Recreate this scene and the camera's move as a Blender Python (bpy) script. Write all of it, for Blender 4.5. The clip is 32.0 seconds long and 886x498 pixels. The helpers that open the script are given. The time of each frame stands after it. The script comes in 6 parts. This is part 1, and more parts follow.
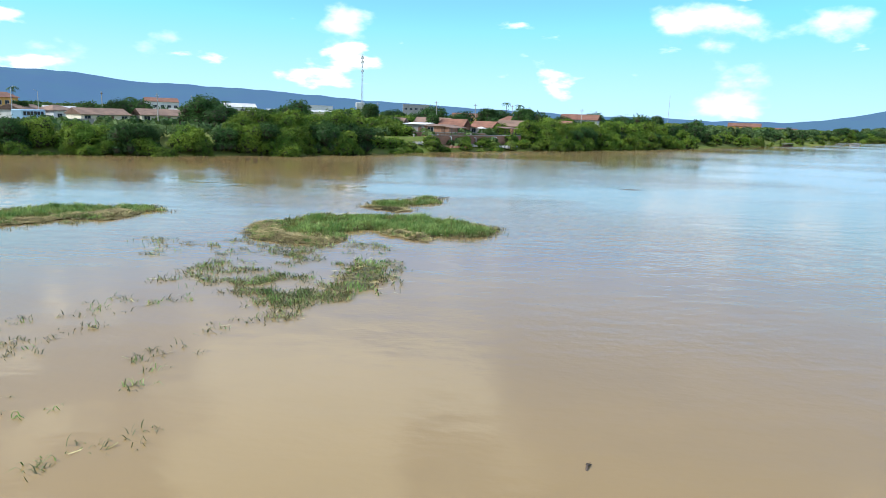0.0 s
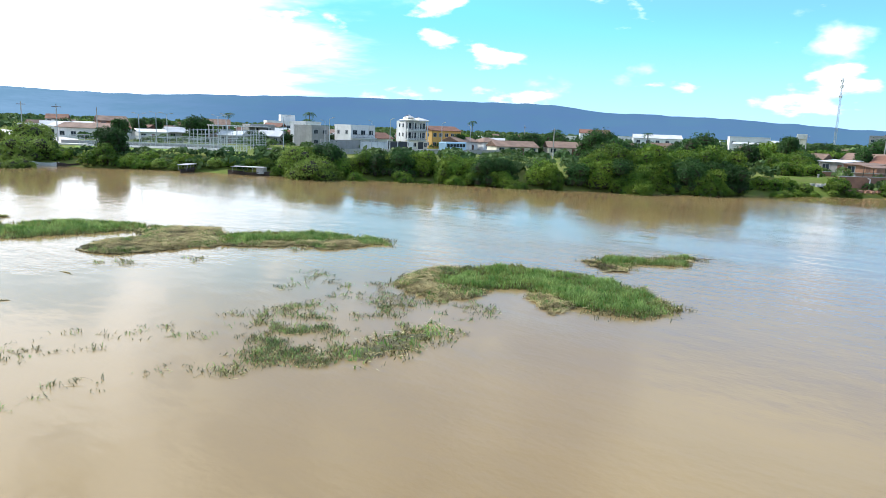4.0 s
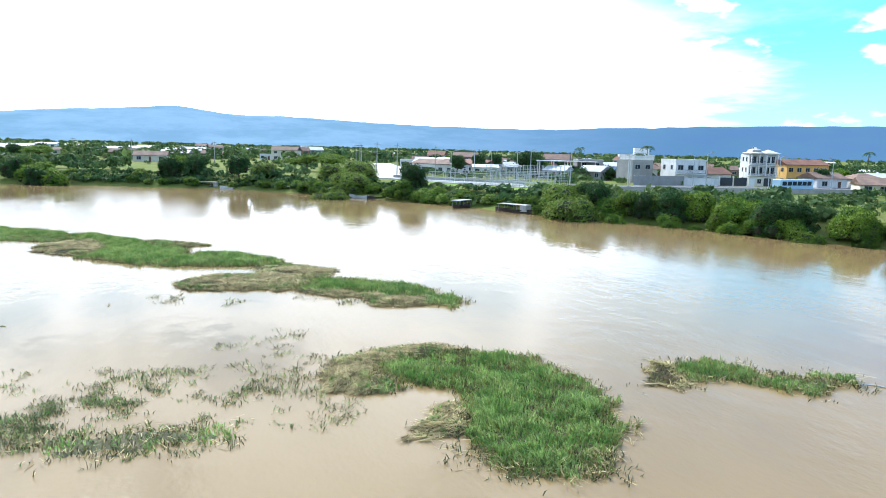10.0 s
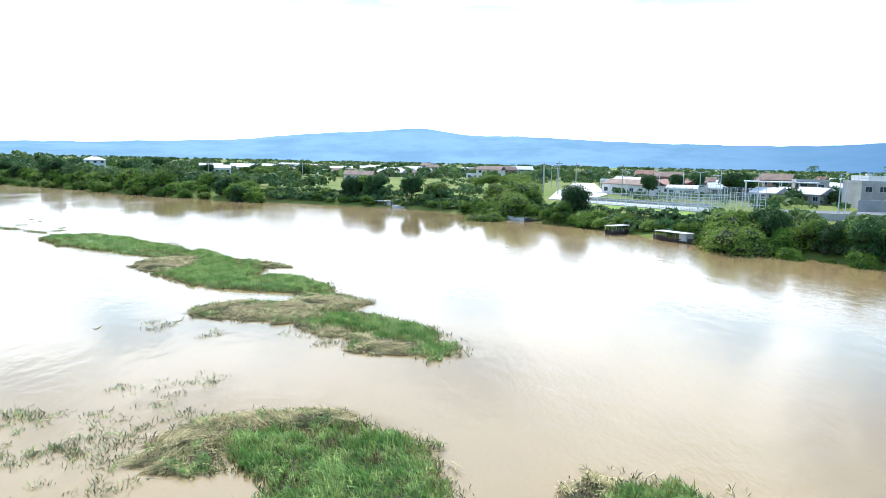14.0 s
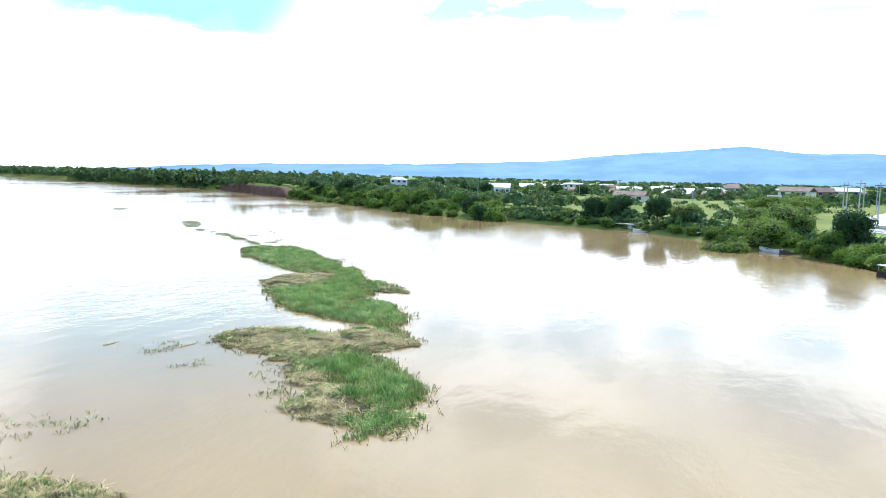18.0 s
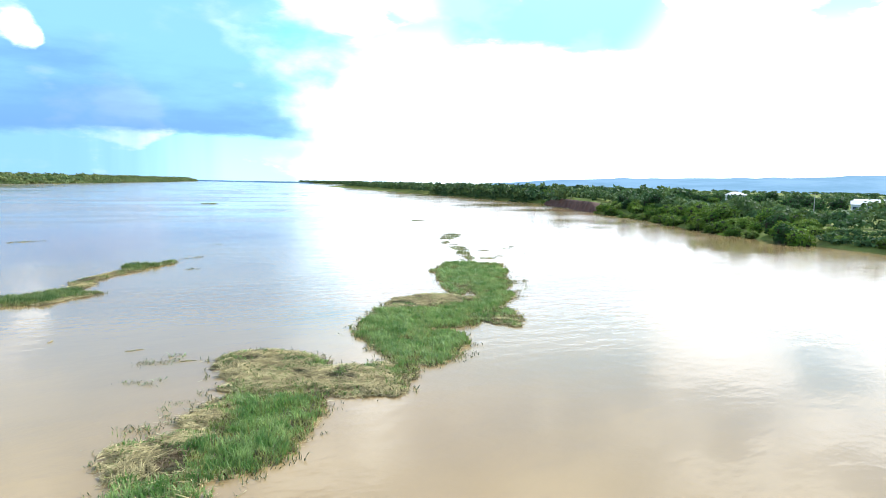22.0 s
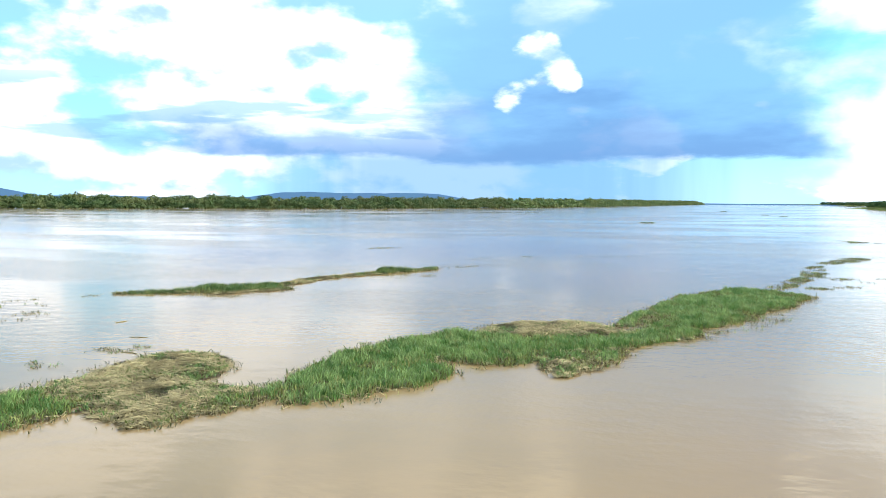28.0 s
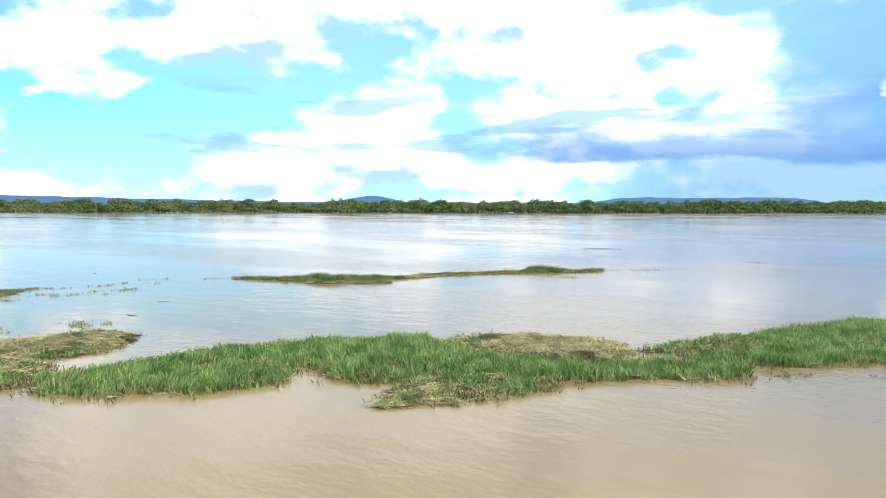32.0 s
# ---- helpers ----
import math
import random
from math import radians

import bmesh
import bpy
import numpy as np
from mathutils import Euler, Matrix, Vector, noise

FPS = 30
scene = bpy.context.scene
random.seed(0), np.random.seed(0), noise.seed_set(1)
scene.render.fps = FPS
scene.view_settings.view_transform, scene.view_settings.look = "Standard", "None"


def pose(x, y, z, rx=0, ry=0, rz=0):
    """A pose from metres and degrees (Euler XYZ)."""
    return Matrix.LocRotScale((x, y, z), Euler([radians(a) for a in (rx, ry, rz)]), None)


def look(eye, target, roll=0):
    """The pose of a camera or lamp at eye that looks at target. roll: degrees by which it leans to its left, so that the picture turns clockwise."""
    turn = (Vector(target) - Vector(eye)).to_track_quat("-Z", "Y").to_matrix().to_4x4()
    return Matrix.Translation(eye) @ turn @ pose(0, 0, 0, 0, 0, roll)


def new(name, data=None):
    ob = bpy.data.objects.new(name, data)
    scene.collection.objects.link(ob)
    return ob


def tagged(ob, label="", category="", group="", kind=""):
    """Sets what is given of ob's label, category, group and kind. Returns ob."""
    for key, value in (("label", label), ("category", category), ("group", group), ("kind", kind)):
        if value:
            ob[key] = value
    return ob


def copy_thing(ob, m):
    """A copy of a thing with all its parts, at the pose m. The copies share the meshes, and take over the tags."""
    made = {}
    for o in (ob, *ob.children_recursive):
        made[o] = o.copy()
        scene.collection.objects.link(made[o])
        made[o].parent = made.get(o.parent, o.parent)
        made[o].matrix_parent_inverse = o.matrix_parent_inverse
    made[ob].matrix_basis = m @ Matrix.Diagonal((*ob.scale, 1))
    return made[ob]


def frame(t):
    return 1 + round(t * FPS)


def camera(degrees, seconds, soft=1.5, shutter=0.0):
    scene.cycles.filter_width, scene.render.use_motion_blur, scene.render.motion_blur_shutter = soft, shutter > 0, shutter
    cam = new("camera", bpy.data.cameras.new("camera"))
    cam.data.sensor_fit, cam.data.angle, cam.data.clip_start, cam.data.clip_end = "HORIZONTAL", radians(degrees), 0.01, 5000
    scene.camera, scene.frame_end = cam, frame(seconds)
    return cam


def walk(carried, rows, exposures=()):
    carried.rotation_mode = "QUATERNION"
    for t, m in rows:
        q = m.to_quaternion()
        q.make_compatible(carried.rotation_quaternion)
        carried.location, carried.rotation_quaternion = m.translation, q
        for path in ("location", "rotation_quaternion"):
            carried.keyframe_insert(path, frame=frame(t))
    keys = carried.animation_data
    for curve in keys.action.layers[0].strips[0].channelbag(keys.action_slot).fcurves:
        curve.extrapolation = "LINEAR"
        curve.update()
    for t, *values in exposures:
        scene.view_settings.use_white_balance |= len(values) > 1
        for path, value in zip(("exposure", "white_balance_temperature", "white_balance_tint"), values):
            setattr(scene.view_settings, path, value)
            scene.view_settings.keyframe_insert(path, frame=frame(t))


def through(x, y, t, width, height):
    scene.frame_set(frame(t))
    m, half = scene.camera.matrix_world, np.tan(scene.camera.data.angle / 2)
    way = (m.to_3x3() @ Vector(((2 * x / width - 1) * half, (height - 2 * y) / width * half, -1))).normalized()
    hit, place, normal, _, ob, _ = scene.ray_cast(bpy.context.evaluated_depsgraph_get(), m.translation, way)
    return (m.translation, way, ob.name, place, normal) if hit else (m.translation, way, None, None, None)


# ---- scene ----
cam = camera(65.96, 32.0, soft=0.75)
# seconds, place, heading to the left of +y, pitch, roll
PATH = (
    (0, 0.732, 0.159, 7.598, 0.201, -10.929, 1.981),
    (0.5, 2.993, 0.820, 7.714, 7.280, -10.890, 2.305),
    (1, 5.264, 1.460, 7.986, 13.148, -10.817, 2.433),
    (1.5, 7.332, 2.473, 8.311, 17.187, -10.717, 2.510),
    (2, 9.268, 3.651, 8.552, 21.015, -10.570, 2.495),
    (2.5, 11.110, 5.088, 8.737, 25.276, -10.397, 2.493),
    (3, 12.760, 6.708, 8.880, 29.450, -10.236, 2.394),
    (3.5, 14.498, 8.377, 9.157, 33.679, -10.077, 2.255),
    (5.5, 19.713, 15.914, 9.855, 45.992, -9.463, 1.950),
    (6, 20.694, 17.969, 10.041, 48.799, -9.327, 1.874),
    (6.5, 21.470, 19.904, 10.207, 51.679, -9.217, 1.806),
    (7, 22.023, 21.909, 10.309, 54.651, -9.074, 1.749),
    (7.5, 22.470, 24.084, 10.393, 57.772, -8.912, 1.668),
    (8, 22.742, 26.190, 10.455, 60.471, -8.726, 1.592),
    (8.5, 22.973, 28.262, 10.557, 63.023, -8.623, 1.585),
    (9, 23.121, 30.195, 10.682, 65.474, -8.519, 1.549),
    (9.5, 23.009, 32.361, 10.778, 67.918, -8.386, 1.576),
    (10, 22.989, 34.393, 10.928, 70.330, -8.345, 1.491),
    (10.5, 22.831, 36.421, 11.039, 72.682, -8.235, 1.427),
    (11, 22.494, 38.455, 11.128, 74.977, -8.118, 1.469),
    (11.5, 22.096, 40.515, 11.185, 77.106, -7.999, 1.357),
    (12, 21.489, 42.551, 11.232, 79.226, -7.833, 1.205),
    (12.5, 20.810, 44.680, 11.302, 81.578, -7.663, 1.231),
    (13, 20.073, 46.829, 11.397, 84.463, -7.550, 1.275),
    (13.5, 19.116, 49.103, 11.471, 87.621, -7.422, 1.289),
    (15.5, 13.031, 56.384, 11.160, 97.508, -6.633, 1.160),
    (16, 11.307, 58.636, 11.174, 102.817, -6.515, 1.241),
    (16.5, 9.682, 60.558, 11.293, 106.321, -6.467, 1.385),
    (17, 7.632, 62.686, 11.275, 109.512, -6.332, 1.350),
    (17.5, 5.732, 64.428, 11.285, 112.293, -6.249, 1.348),
    (18, 3.237, 66.220, 11.247, 115.559, -6.087, 1.319),
    (18.5, 1.162, 67.741, 11.242, 118.675, -6.007, 1.424),
    (19, -1.358, 69.455, 11.273, 122.727, -5.893, 1.438),
    (19.5, -3.624, 70.782, 11.330, 126.502, -5.834, 1.533),
    (20, -6.528, 72.262, 11.331, 130.990, -5.698, 1.592),
    (20.5, -9.034, 73.342, 11.283, 134.335, -5.628, 1.534),
    (21, -11.835, 74.393, 11.391, 140.142, -5.626, 1.557),
    (21.5, -14.602, 75.221, 11.402, 144.053, -5.558, 1.487),
    (22, -17.645, 76.155, 11.392, 144.967, -5.484, 1.213),
    (22.5, -20.271, 76.642, 11.257, 146.548, -5.400, 0.926),
    (23, -23.446, 77.082, 11.194, 149.180, -5.311, 0.837),
    (23.5, -26.186, 77.157, 11.027, 151.455, -5.221, 0.798),
    (24, -29.425, 76.895, 10.728, 155.023, -5.075, 0.705),
    (24.5, -32.313, 76.698, 10.468, 158.650, -5.013, 0.164),
    (26.5, -43.385, 74.459, 9.776, 174.078, -4.457, 0.317),
    (27, -46.317, 73.329, 9.607, 178.692, -4.333, 0.442),
    (27.5, -48.820, 72.328, 9.407, 182.541, -4.195, 0.424),
    (28, -51.589, 70.905, 9.200, 186.275, -4.035, 0.331),
    (28.5, -53.957, 69.571, 9.015, 189.539, -3.891, 0.297),
    (29, -56.610, 67.928, 8.788, 193.229, -3.758, 0.207),
    (29.5, -58.939, 66.463, 8.641, 196.639, -3.714, 0.225),
    (30, -61.482, 64.396, 8.434, 200.806, -3.659, 0.257),
    (30.5, -63.680, 62.418, 8.256, 204.377, -3.628, 0.198),
    (31, -66.209, 59.816, 8.001, 208.579, -3.556, 0.156),
    (31.5, -68.029, 57.396, 7.774, 211.871, -3.532, 0.058),
    (32, -69.985, 54.460, 7.475, 214.420, -3.622, 0.078),
)


def aimed(x, y, z, yaw, pitch, roll):
    return pose(x, y, z) @ pose(0, 0, 0, 0, 0, yaw) @ pose(0, 0, 0, 90 + pitch) @ pose(0, 0, 0, 0, 0, roll)


EXPOSURES = ((0, 0.2, 6000, 9), (3.5, 0.27, 5980, 9), (6, 0.43, 5850, 8), (9, 0.52, 5680, 8), (13, 0.66, 5560, 8), (18, 0.70, 5580, 8), (23, 0.58, 5900, 8), (27, 0.42, 5950, 8), (29, 0.32, 5980, 9), (32, 0.33, 6000, 9))
walk(cam, [(row[0], aimed(*row[1:])) for row in PATH], EXPOSURES)

# ---- world and sun ----
SUN_YAW, SUN_UP = 100.0, 40.0


def toward(yaw, up):
    a, e = radians(yaw), radians(up)
    return Vector((-math.sin(a) * math.cos(e), math.cos(a) * math.cos(e), math.sin(e)))


class Nodes:
    """Short hand for node trees."""

    def __init__(self, tree):
        self.tree = tree
        tree.nodes.clear()

    def add(self, kind, **settings):
        node = self.tree.nodes.new(kind)
        for key, value in settings.items():
            if key == "op":
                node.operation = value
            elif key == "blend":
                node.data_type, node.blend_type = "RGBA", value
            elif key == "sky":
                node.sky_type = value
        return node

    def put(self, socket, value):
        if hasattr(value, "is_output"):
            self.tree.links.new(value, socket)
        else:
            socket.default_value = value

    def math(self, op, a, b=0.0, clamp=False):
        n = self.add("ShaderNodeMath", op=op)
        n.use_clamp = clamp
        self.put(n.inputs[0], a)
        self.put(n.inputs[1], b)
        return n.outputs[0]

    def vec(self, op, a, b=(0, 0, 0)):
        n = self.add("ShaderNodeVectorMath", op=op)
        self.put(n.inputs[0], a)
        self.put(n.inputs[1], b)
        return n.outputs["Value"] if op in ("DOT_PRODUCT", "LENGTH") else n.outputs[0]

    def mix(self, fac, a, b, blend="MIX"):
        n = self.add("ShaderNodeMix", blend=blend)
        self.put(n.inputs[0], fac)
        self.put(n.inputs[6], a if hasattr(a, "is_output") else (*a, 1))
        self.put(n.inputs[7], b if hasattr(b, "is_output") else (*b, 1))
        return n.outputs[2]

    def noise(self, vector, scale, detail=4.0, rough=0.55, color=False):
        n = self.add("ShaderNodeTexNoise")
        if vector is not None:
            self.put(n.inputs["Vector"], vector)
        self.put(n.inputs["Scale"], scale)
        self.put(n.inputs["Detail"], detail)
        self.put(n.inputs["Roughness"], rough)
        return n.outputs["Color" if color else "Fac"]

    def ramp(self, value, low, high, a=0.0, b=1.0):
        n = self.add("ShaderNodeMapRange")
        n.interpolation_type = "SMOOTHSTEP"
        for k, v in enumerate((value, low, high, a, b)):
            self.put(n.inputs[k], v)
        return n.outputs[0]

    def scaled(self, vector, scale):
        n = self.add("ShaderNodeMapping")
        self.put(n.inputs["Vector"], vector)
        n.inputs["Scale"].default_value = scale
        return n.outputs[0]


world = bpy.data.worlds.new("sky")
scene.world = world
world.use_nodes = True
w = Nodes(world.node_tree)
sky = w.add("ShaderNodeTexSky", sky="NISHITA")
sky.sun_disc = False
sky.sun_elevation = radians(SUN_UP)
sun_dir = toward(SUN_YAW, SUN_UP)
sky.sun_rotation = math.atan2(sun_dir.x, sun_dir.y)
sky.altitude, sky.air_density, sky.dust_density, sky.ozone_density = 400, 1.0, 0.6, 2.0
way = w.add("ShaderNodeTexCoord").outputs["Generated"]
way = w.vec("NORMALIZE", way)
up = w.vec("DOT_PRODUCT", way, (0, 0, 1))
flat = w.math("ADD", w.math("MAXIMUM", up, 0.0), 0.10)
over = w.add("ShaderNodeVectorMath", op="SCALE")
w.put(over.inputs[0], way)
w.put(over.inputs[3], w.math("DIVIDE", 1.0, flat))
plane = over.outputs[0]
# the bright veil round the sun, thin cloud with a soft edge
near_sun = w.vec("DOT_PRODUCT", way, tuple(toward(99, 16)))
wob = w.noise(plane, 1.1, 5, 0.6)
veil = w.ramp(w.math("ADD", near_sun, w.math("MULTIPLY", w.math("SUBTRACT", wob, 0.5), 0.42)), 0.57, 0.80)
# heaped cloud, lit from above and grey beneath
billow = w.scaled(way, (1, 1, 1.9))
puff = w.noise(billow, 4.2, 8, 0.5)
above = w.noise(w.vec("ADD", billow, (0, 0, 0.05)), 4.2, 8, 0.5)
heap_side = w.ramp(w.vec("DOT_PRODUCT", way, tuple(toward(212, 10))), 0.70, 0.95, 0.0, 0.15)
heap = w.math("ADD", puff, heap_side)
cumulus = w.ramp(heap, 0.57, 0.66)
lit = w.ramp(w.math("SUBTRACT", puff, above), -0.10, 0.0)
heaped = w.mix(lit, (5.0, 7.0, 9.8), (13.5, 13.8, 14.0))
# rain cloud, a long dark shelf with paler rain under it
core = w.vec("DOT_PRODUCT", way, tuple(toward(173, 5)))
spread = w.vec("DOT_PRODUCT", way, tuple(toward(184, 0)))
rag = w.noise(w.scaled(way, (3, 3, 11)), 1.6, 7, 0.6)
torn = w.math("SUBTRACT", rag, 0.5)
low = w.math("ADD", up, w.math("MULTIPLY", torn, 0.05))
tall_band = w.math("MULTIPLY", w.ramp(low, 0.052, 0.064), w.ramp(w.math("ADD", up, w.math("MULTIPLY", torn, 0.25)), 0.40, 0.22))
thin_band = w.math("MULTIPLY", w.ramp(low, 0.052, 0.064), w.ramp(w.math("ADD", up, w.math("MULTIPLY", torn, 0.10)), 0.125, 0.085))
storm_core = w.math("MULTIPLY", tall_band, w.ramp(w.math("ADD", core, w.math("MULTIPLY", torn, 0.07)), 0.94, 0.982, 0.0, 0.92))
storm_shelf = w.math("MULTIPLY", thin_band, w.ramp(w.math("ADD", spread, w.math("MULTIPLY", torn, 0.2)), 0.84, 0.95, 0.0, 0.8))
storm = w.math("MAXIMUM", storm_core, storm_shelf)
roll = w.noise(w.scaled(way, (1.5, 1.5, 6)), 3.2, 6, 0.55)
storm_tone = w.mix(w.ramp(w.math("ADD", up, w.math("MULTIPLY", w.math("SUBTRACT", roll, 0.5), 0.30)), 0.06, 0.19), (1.8, 3.5, 6.4), (2.9, 5.5, 8.6))
shafts = w.noise(w.scaled(way, (9, 9, 0.6)), 2.2, 4, 0.5)
rain = w.math("MULTIPLY", w.ramp(up, 0.09, 0.055), w.ramp(w.math("ADD", w.vec("DOT_PRODUCT", way, tuple(toward(183, 0))), w.math("MULTIPLY", w.math("SUBTRACT", shafts, 0.5), 0.05)), 0.935, 0.985, 0.0, 0.85))
head = w.ramp(w.math("ADD", puff, w.ramp(w.vec("DOT_PRODUCT", way, tuple(toward(179, 9.5))), 0.9945, 0.9992, -0.2, 0.17)), 0.585, 0.64)
blue = w.mix(1.0, sky.outputs[0], (1.1, 1.76, 2.7), "MULTIPLY")
blue = w.mix(1.0, blue, (2.7, 7.9, 11.5), "DARKEN")
blue = w.mix(w.ramp(up, 0.17, -0.01, 0.0, 0.65), blue, (8.2, 10.2, 12.4))
small = w.noise(w.scaled(way, (1, 1, 2.6)), 8.5, 6, 0.5)
fair = w.ramp(w.vec("DOT_PRODUCT", way, tuple(toward(46, 8))), 0.6, 0.97, 0.0, 0.07)
small = w.ramp(w.math("ADD", small, fair), 0.63, 0.71)
bank = w.ramp(w.vec("DOT_PRODUCT", way, tuple(toward(15, 26))), 0.975, 0.994, 0.0, 0.28)
clear = w.ramp(w.vec("DOT_PRODUCT", way, tuple(toward(38, 22))), 0.93, 0.98, 0.0, -0.12)
high = w.math("MULTIPLY", w.ramp(w.math("ADD", w.noise(plane, 1.7, 6, 0.55), w.math("ADD", bank, clear)), 0.545, 0.66, 0.0, 0.9), w.ramp(up, 0.25, 0.36))
blue = w.mix(w.ramp(up, 0.18, 0.32, 0.0, 0.8), blue, (3.0, 4.8, 8.0))
pale = w.ramp(w.vec("DOT_PRODUCT", way, tuple(toward(206, 10))), 0.7, 0.97, 0.0, 0.5)
blue = w.mix(pale, blue, (5.2, 8.8, 10.0))
tone = w.mix(w.math("MAXIMUM", small, high), blue, (12.5, 13.2, 13.6))
rift = w.math("MULTIPLY", w.ramp(w.vec("DOT_PRODUCT", way, tuple(toward(137, 18))), 0.972, 0.990, 0.0, 0.9), w.ramp(w.math("ADD", up, w.math("MULTIPLY", torn, 0.16)), 0.15, 0.20))
tone = w.mix(w.math("MULTIPLY", cumulus, w.math("SUBTRACT", 1.0, rift)), tone, heaped)
streak = w.math("MULTIPLY", w.ramp(w.noise(w.scaled(way, (2, 2, 13)), 2.4, 6, 0.5), 0.55, 0.64), w.math("MULTIPLY", w.ramp(up, 0.06, 0.08), w.ramp(up, 0.19, 0.14)))
streak = w.math("MULTIPLY", streak, w.ramp(w.vec("DOT_PRODUCT", way, tuple(toward(214, 0))), 0.82, 0.95, 0.0, 0.75))
tone = w.mix(streak, tone, (3.2, 5.6, 8.6))
tone = w.mix(rain, tone, (2.5, 4.8, 7.4))
tone = w.mix(storm, tone, storm_tone)
tone = w.mix(head, tone, heaped)
gaps = w.math("MULTIPLY", w.ramp(w.noise(plane, 2.3, 5, 0.55), 0.47, 0.58), w.ramp(up, 0.15, 0.23, 0.0, 0.8))
aside = w.math("MAXIMUM", rift, w.math("MULTIPLY", w.ramp(w.vec("DOT_PRODUCT", way, tuple(toward(46, 20))), 0.955, 0.985), w.ramp(up, 0.15, 0.21, 0.0, 0.9)))
west = w.ramp(w.math("ADD", w.vec("DOT_PRODUCT", way, tuple(toward(140, 9))), w.math("MULTIPLY", w.math("SUBTRACT", puff, 0.5), 0.16)), 0.93, 0.98, 0.0, 0.95)
veil = w.math("MAXIMUM", veil, west)
veil = w.math("MULTIPLY", veil, w.math("SUBTRACT", 1.0, w.math("MAXIMUM", gaps, aside)))
tone = w.mix(veil, tone, (17.5, 18.0, 18.5))
back = w.add("ShaderNodeBackground")
w.put(back.inputs[0], tone)
back.inputs[1].default_value = 0.095
w.put(w.add("ShaderNodeOutputWorld").inputs[0], back.outputs[0])

sun = new("sun", bpy.data.lights.new("sun", "SUN"))
sun.data.energy, sun.data.angle, sun.data.color = 4.6, radians(0.8), (1.0, 0.95, 0.86)
sun.matrix_world = look(sun_dir * 100, (0, 0, 0))

# ---- materials ----


def material(name, base, rough=0.8, metal=0.0, spread=0.25, scale=1.0, bump=0.0, bump_scale=None, object_var=0.0, island_var=0.0, ior=1.45, hue=None, stain=None, sheen=0.5):
    """A surface with grain and stains at two scales. hue: a second colour that grows in patches."""
    m = bpy.data.materials.new(name)
    m.use_nodes = True
    n = Nodes(m.node_tree)
    spot = n.add("ShaderNodeNewGeometry")
    place = spot.outputs["Position"]
    coarse = n.noise(place, 0.35 * scale, 4, 0.6)
    fine = n.noise(place, 5.0 * scale, 5, 0.65)
    tone = n.mix(n.ramp(coarse, 0.35, 0.65), base, hue or tuple(c * (1 - spread) for c in base))
    tone = n.mix(n.ramp(fine, 0.3, 0.7, 0.0, spread), tone, tuple(c * 0.55 for c in base))
    if stain:
        streak = n.noise(n.scaled(place, (1.6, 1.6, 0.25)), 1.3 * scale, 5, 0.7)
        tone = n.mix(n.ramp(streak, 0.5, 0.72, 0.0, 0.6), tone, stain)
    value = 1.0
    if object_var:
        value = n.math("ADD", 1 - object_var / 2, n.math("MULTIPLY", n.add("ShaderNodeObjectInfo").outputs["Random"], object_var))
    if island_var:
        var = n.math("ADD", 1 - island_var / 2, n.math("MULTIPLY", spot.outputs["Random Per Island"], island_var))
        value = n.math("MULTIPLY", value, var)
    if object_var or island_var:
        shade = n.add("ShaderNodeHueSaturation")
        n.put(shade.inputs["Value"], value)
        n.put(shade.inputs["Color"], tone)
        tone = shade.outputs[0]
    surface = n.add("ShaderNodeBsdfPrincipled")
    n.put(surface.inputs["Base Color"], tone)
    n.put(surface.inputs["Roughness"], rough)
    n.put(surface.inputs["Metallic"], metal)
    n.put(surface.inputs["IOR"], ior)
    surface.inputs["Specular IOR Level"].default_value = sheen
    if bump:
        b = n.add("ShaderNodeBump")
        b.inputs["Strength"].default_value = bump
        n.put(b.inputs["Height"], n.noise(place, bump_scale or 8 * scale, 4, 0.6))
        n.put(surface.inputs["Normal"], b.outputs[0])
    n.put(n.add("ShaderNodeOutputMaterial").inputs[0], surface.outputs[0])
    return m


def leaf_material(name, base, second, through=0.38, rough=0.5, patchy=0.45):
    """Leaves: two hues in patches, each leaf its own value, some light coming through."""
    m = bpy.data.materials.new(name)
    m.use_nodes = True
    n = Nodes(m.node_tree)
    spot = n.add("ShaderNodeNewGeometry")
    patch = n.ramp(n.noise(spot.outputs["Position"], patchy, 3), 0.38, 0.62)
    tone = n.mix(patch, base, second)
    value = n.math("ADD", 0.62, n.math("MULTIPLY", spot.outputs["Random Per Island"], 0.76))
    value = n.math("MULTIPLY", value, n.math("ADD", 0.75, n.math("MULTIPLY", n.add("ShaderNodeObjectInfo").outputs["Random"], 0.5)))
    shade = n.add("ShaderNodeHueSaturation")
    n.put(shade.inputs["Value"], value)
    n.put(shade.inputs["Color"], tone)
    front = n.add("ShaderNodeBsdfPrincipled")
    n.put(front.inputs["Base Color"], shade.outputs[0])
    front.inputs["Roughness"].default_value = rough + 0.2
    front.inputs["Specular IOR Level"].default_value = 0.18 if rough > 0.3 else 0.25
    glow = n.add("ShaderNodeBsdfTranslucent")
    n.put(glow.inputs[0], shade.outputs[0])
    both = n.add("ShaderNodeMixShader")
    both.inputs[0].default_value = through
    n.put(both.inputs[1], front.outputs[0])
    n.put(both.inputs[2], glow.outputs[0])
    n.put(n.add("ShaderNodeOutputMaterial").inputs[0], both.outputs[0])
    return m


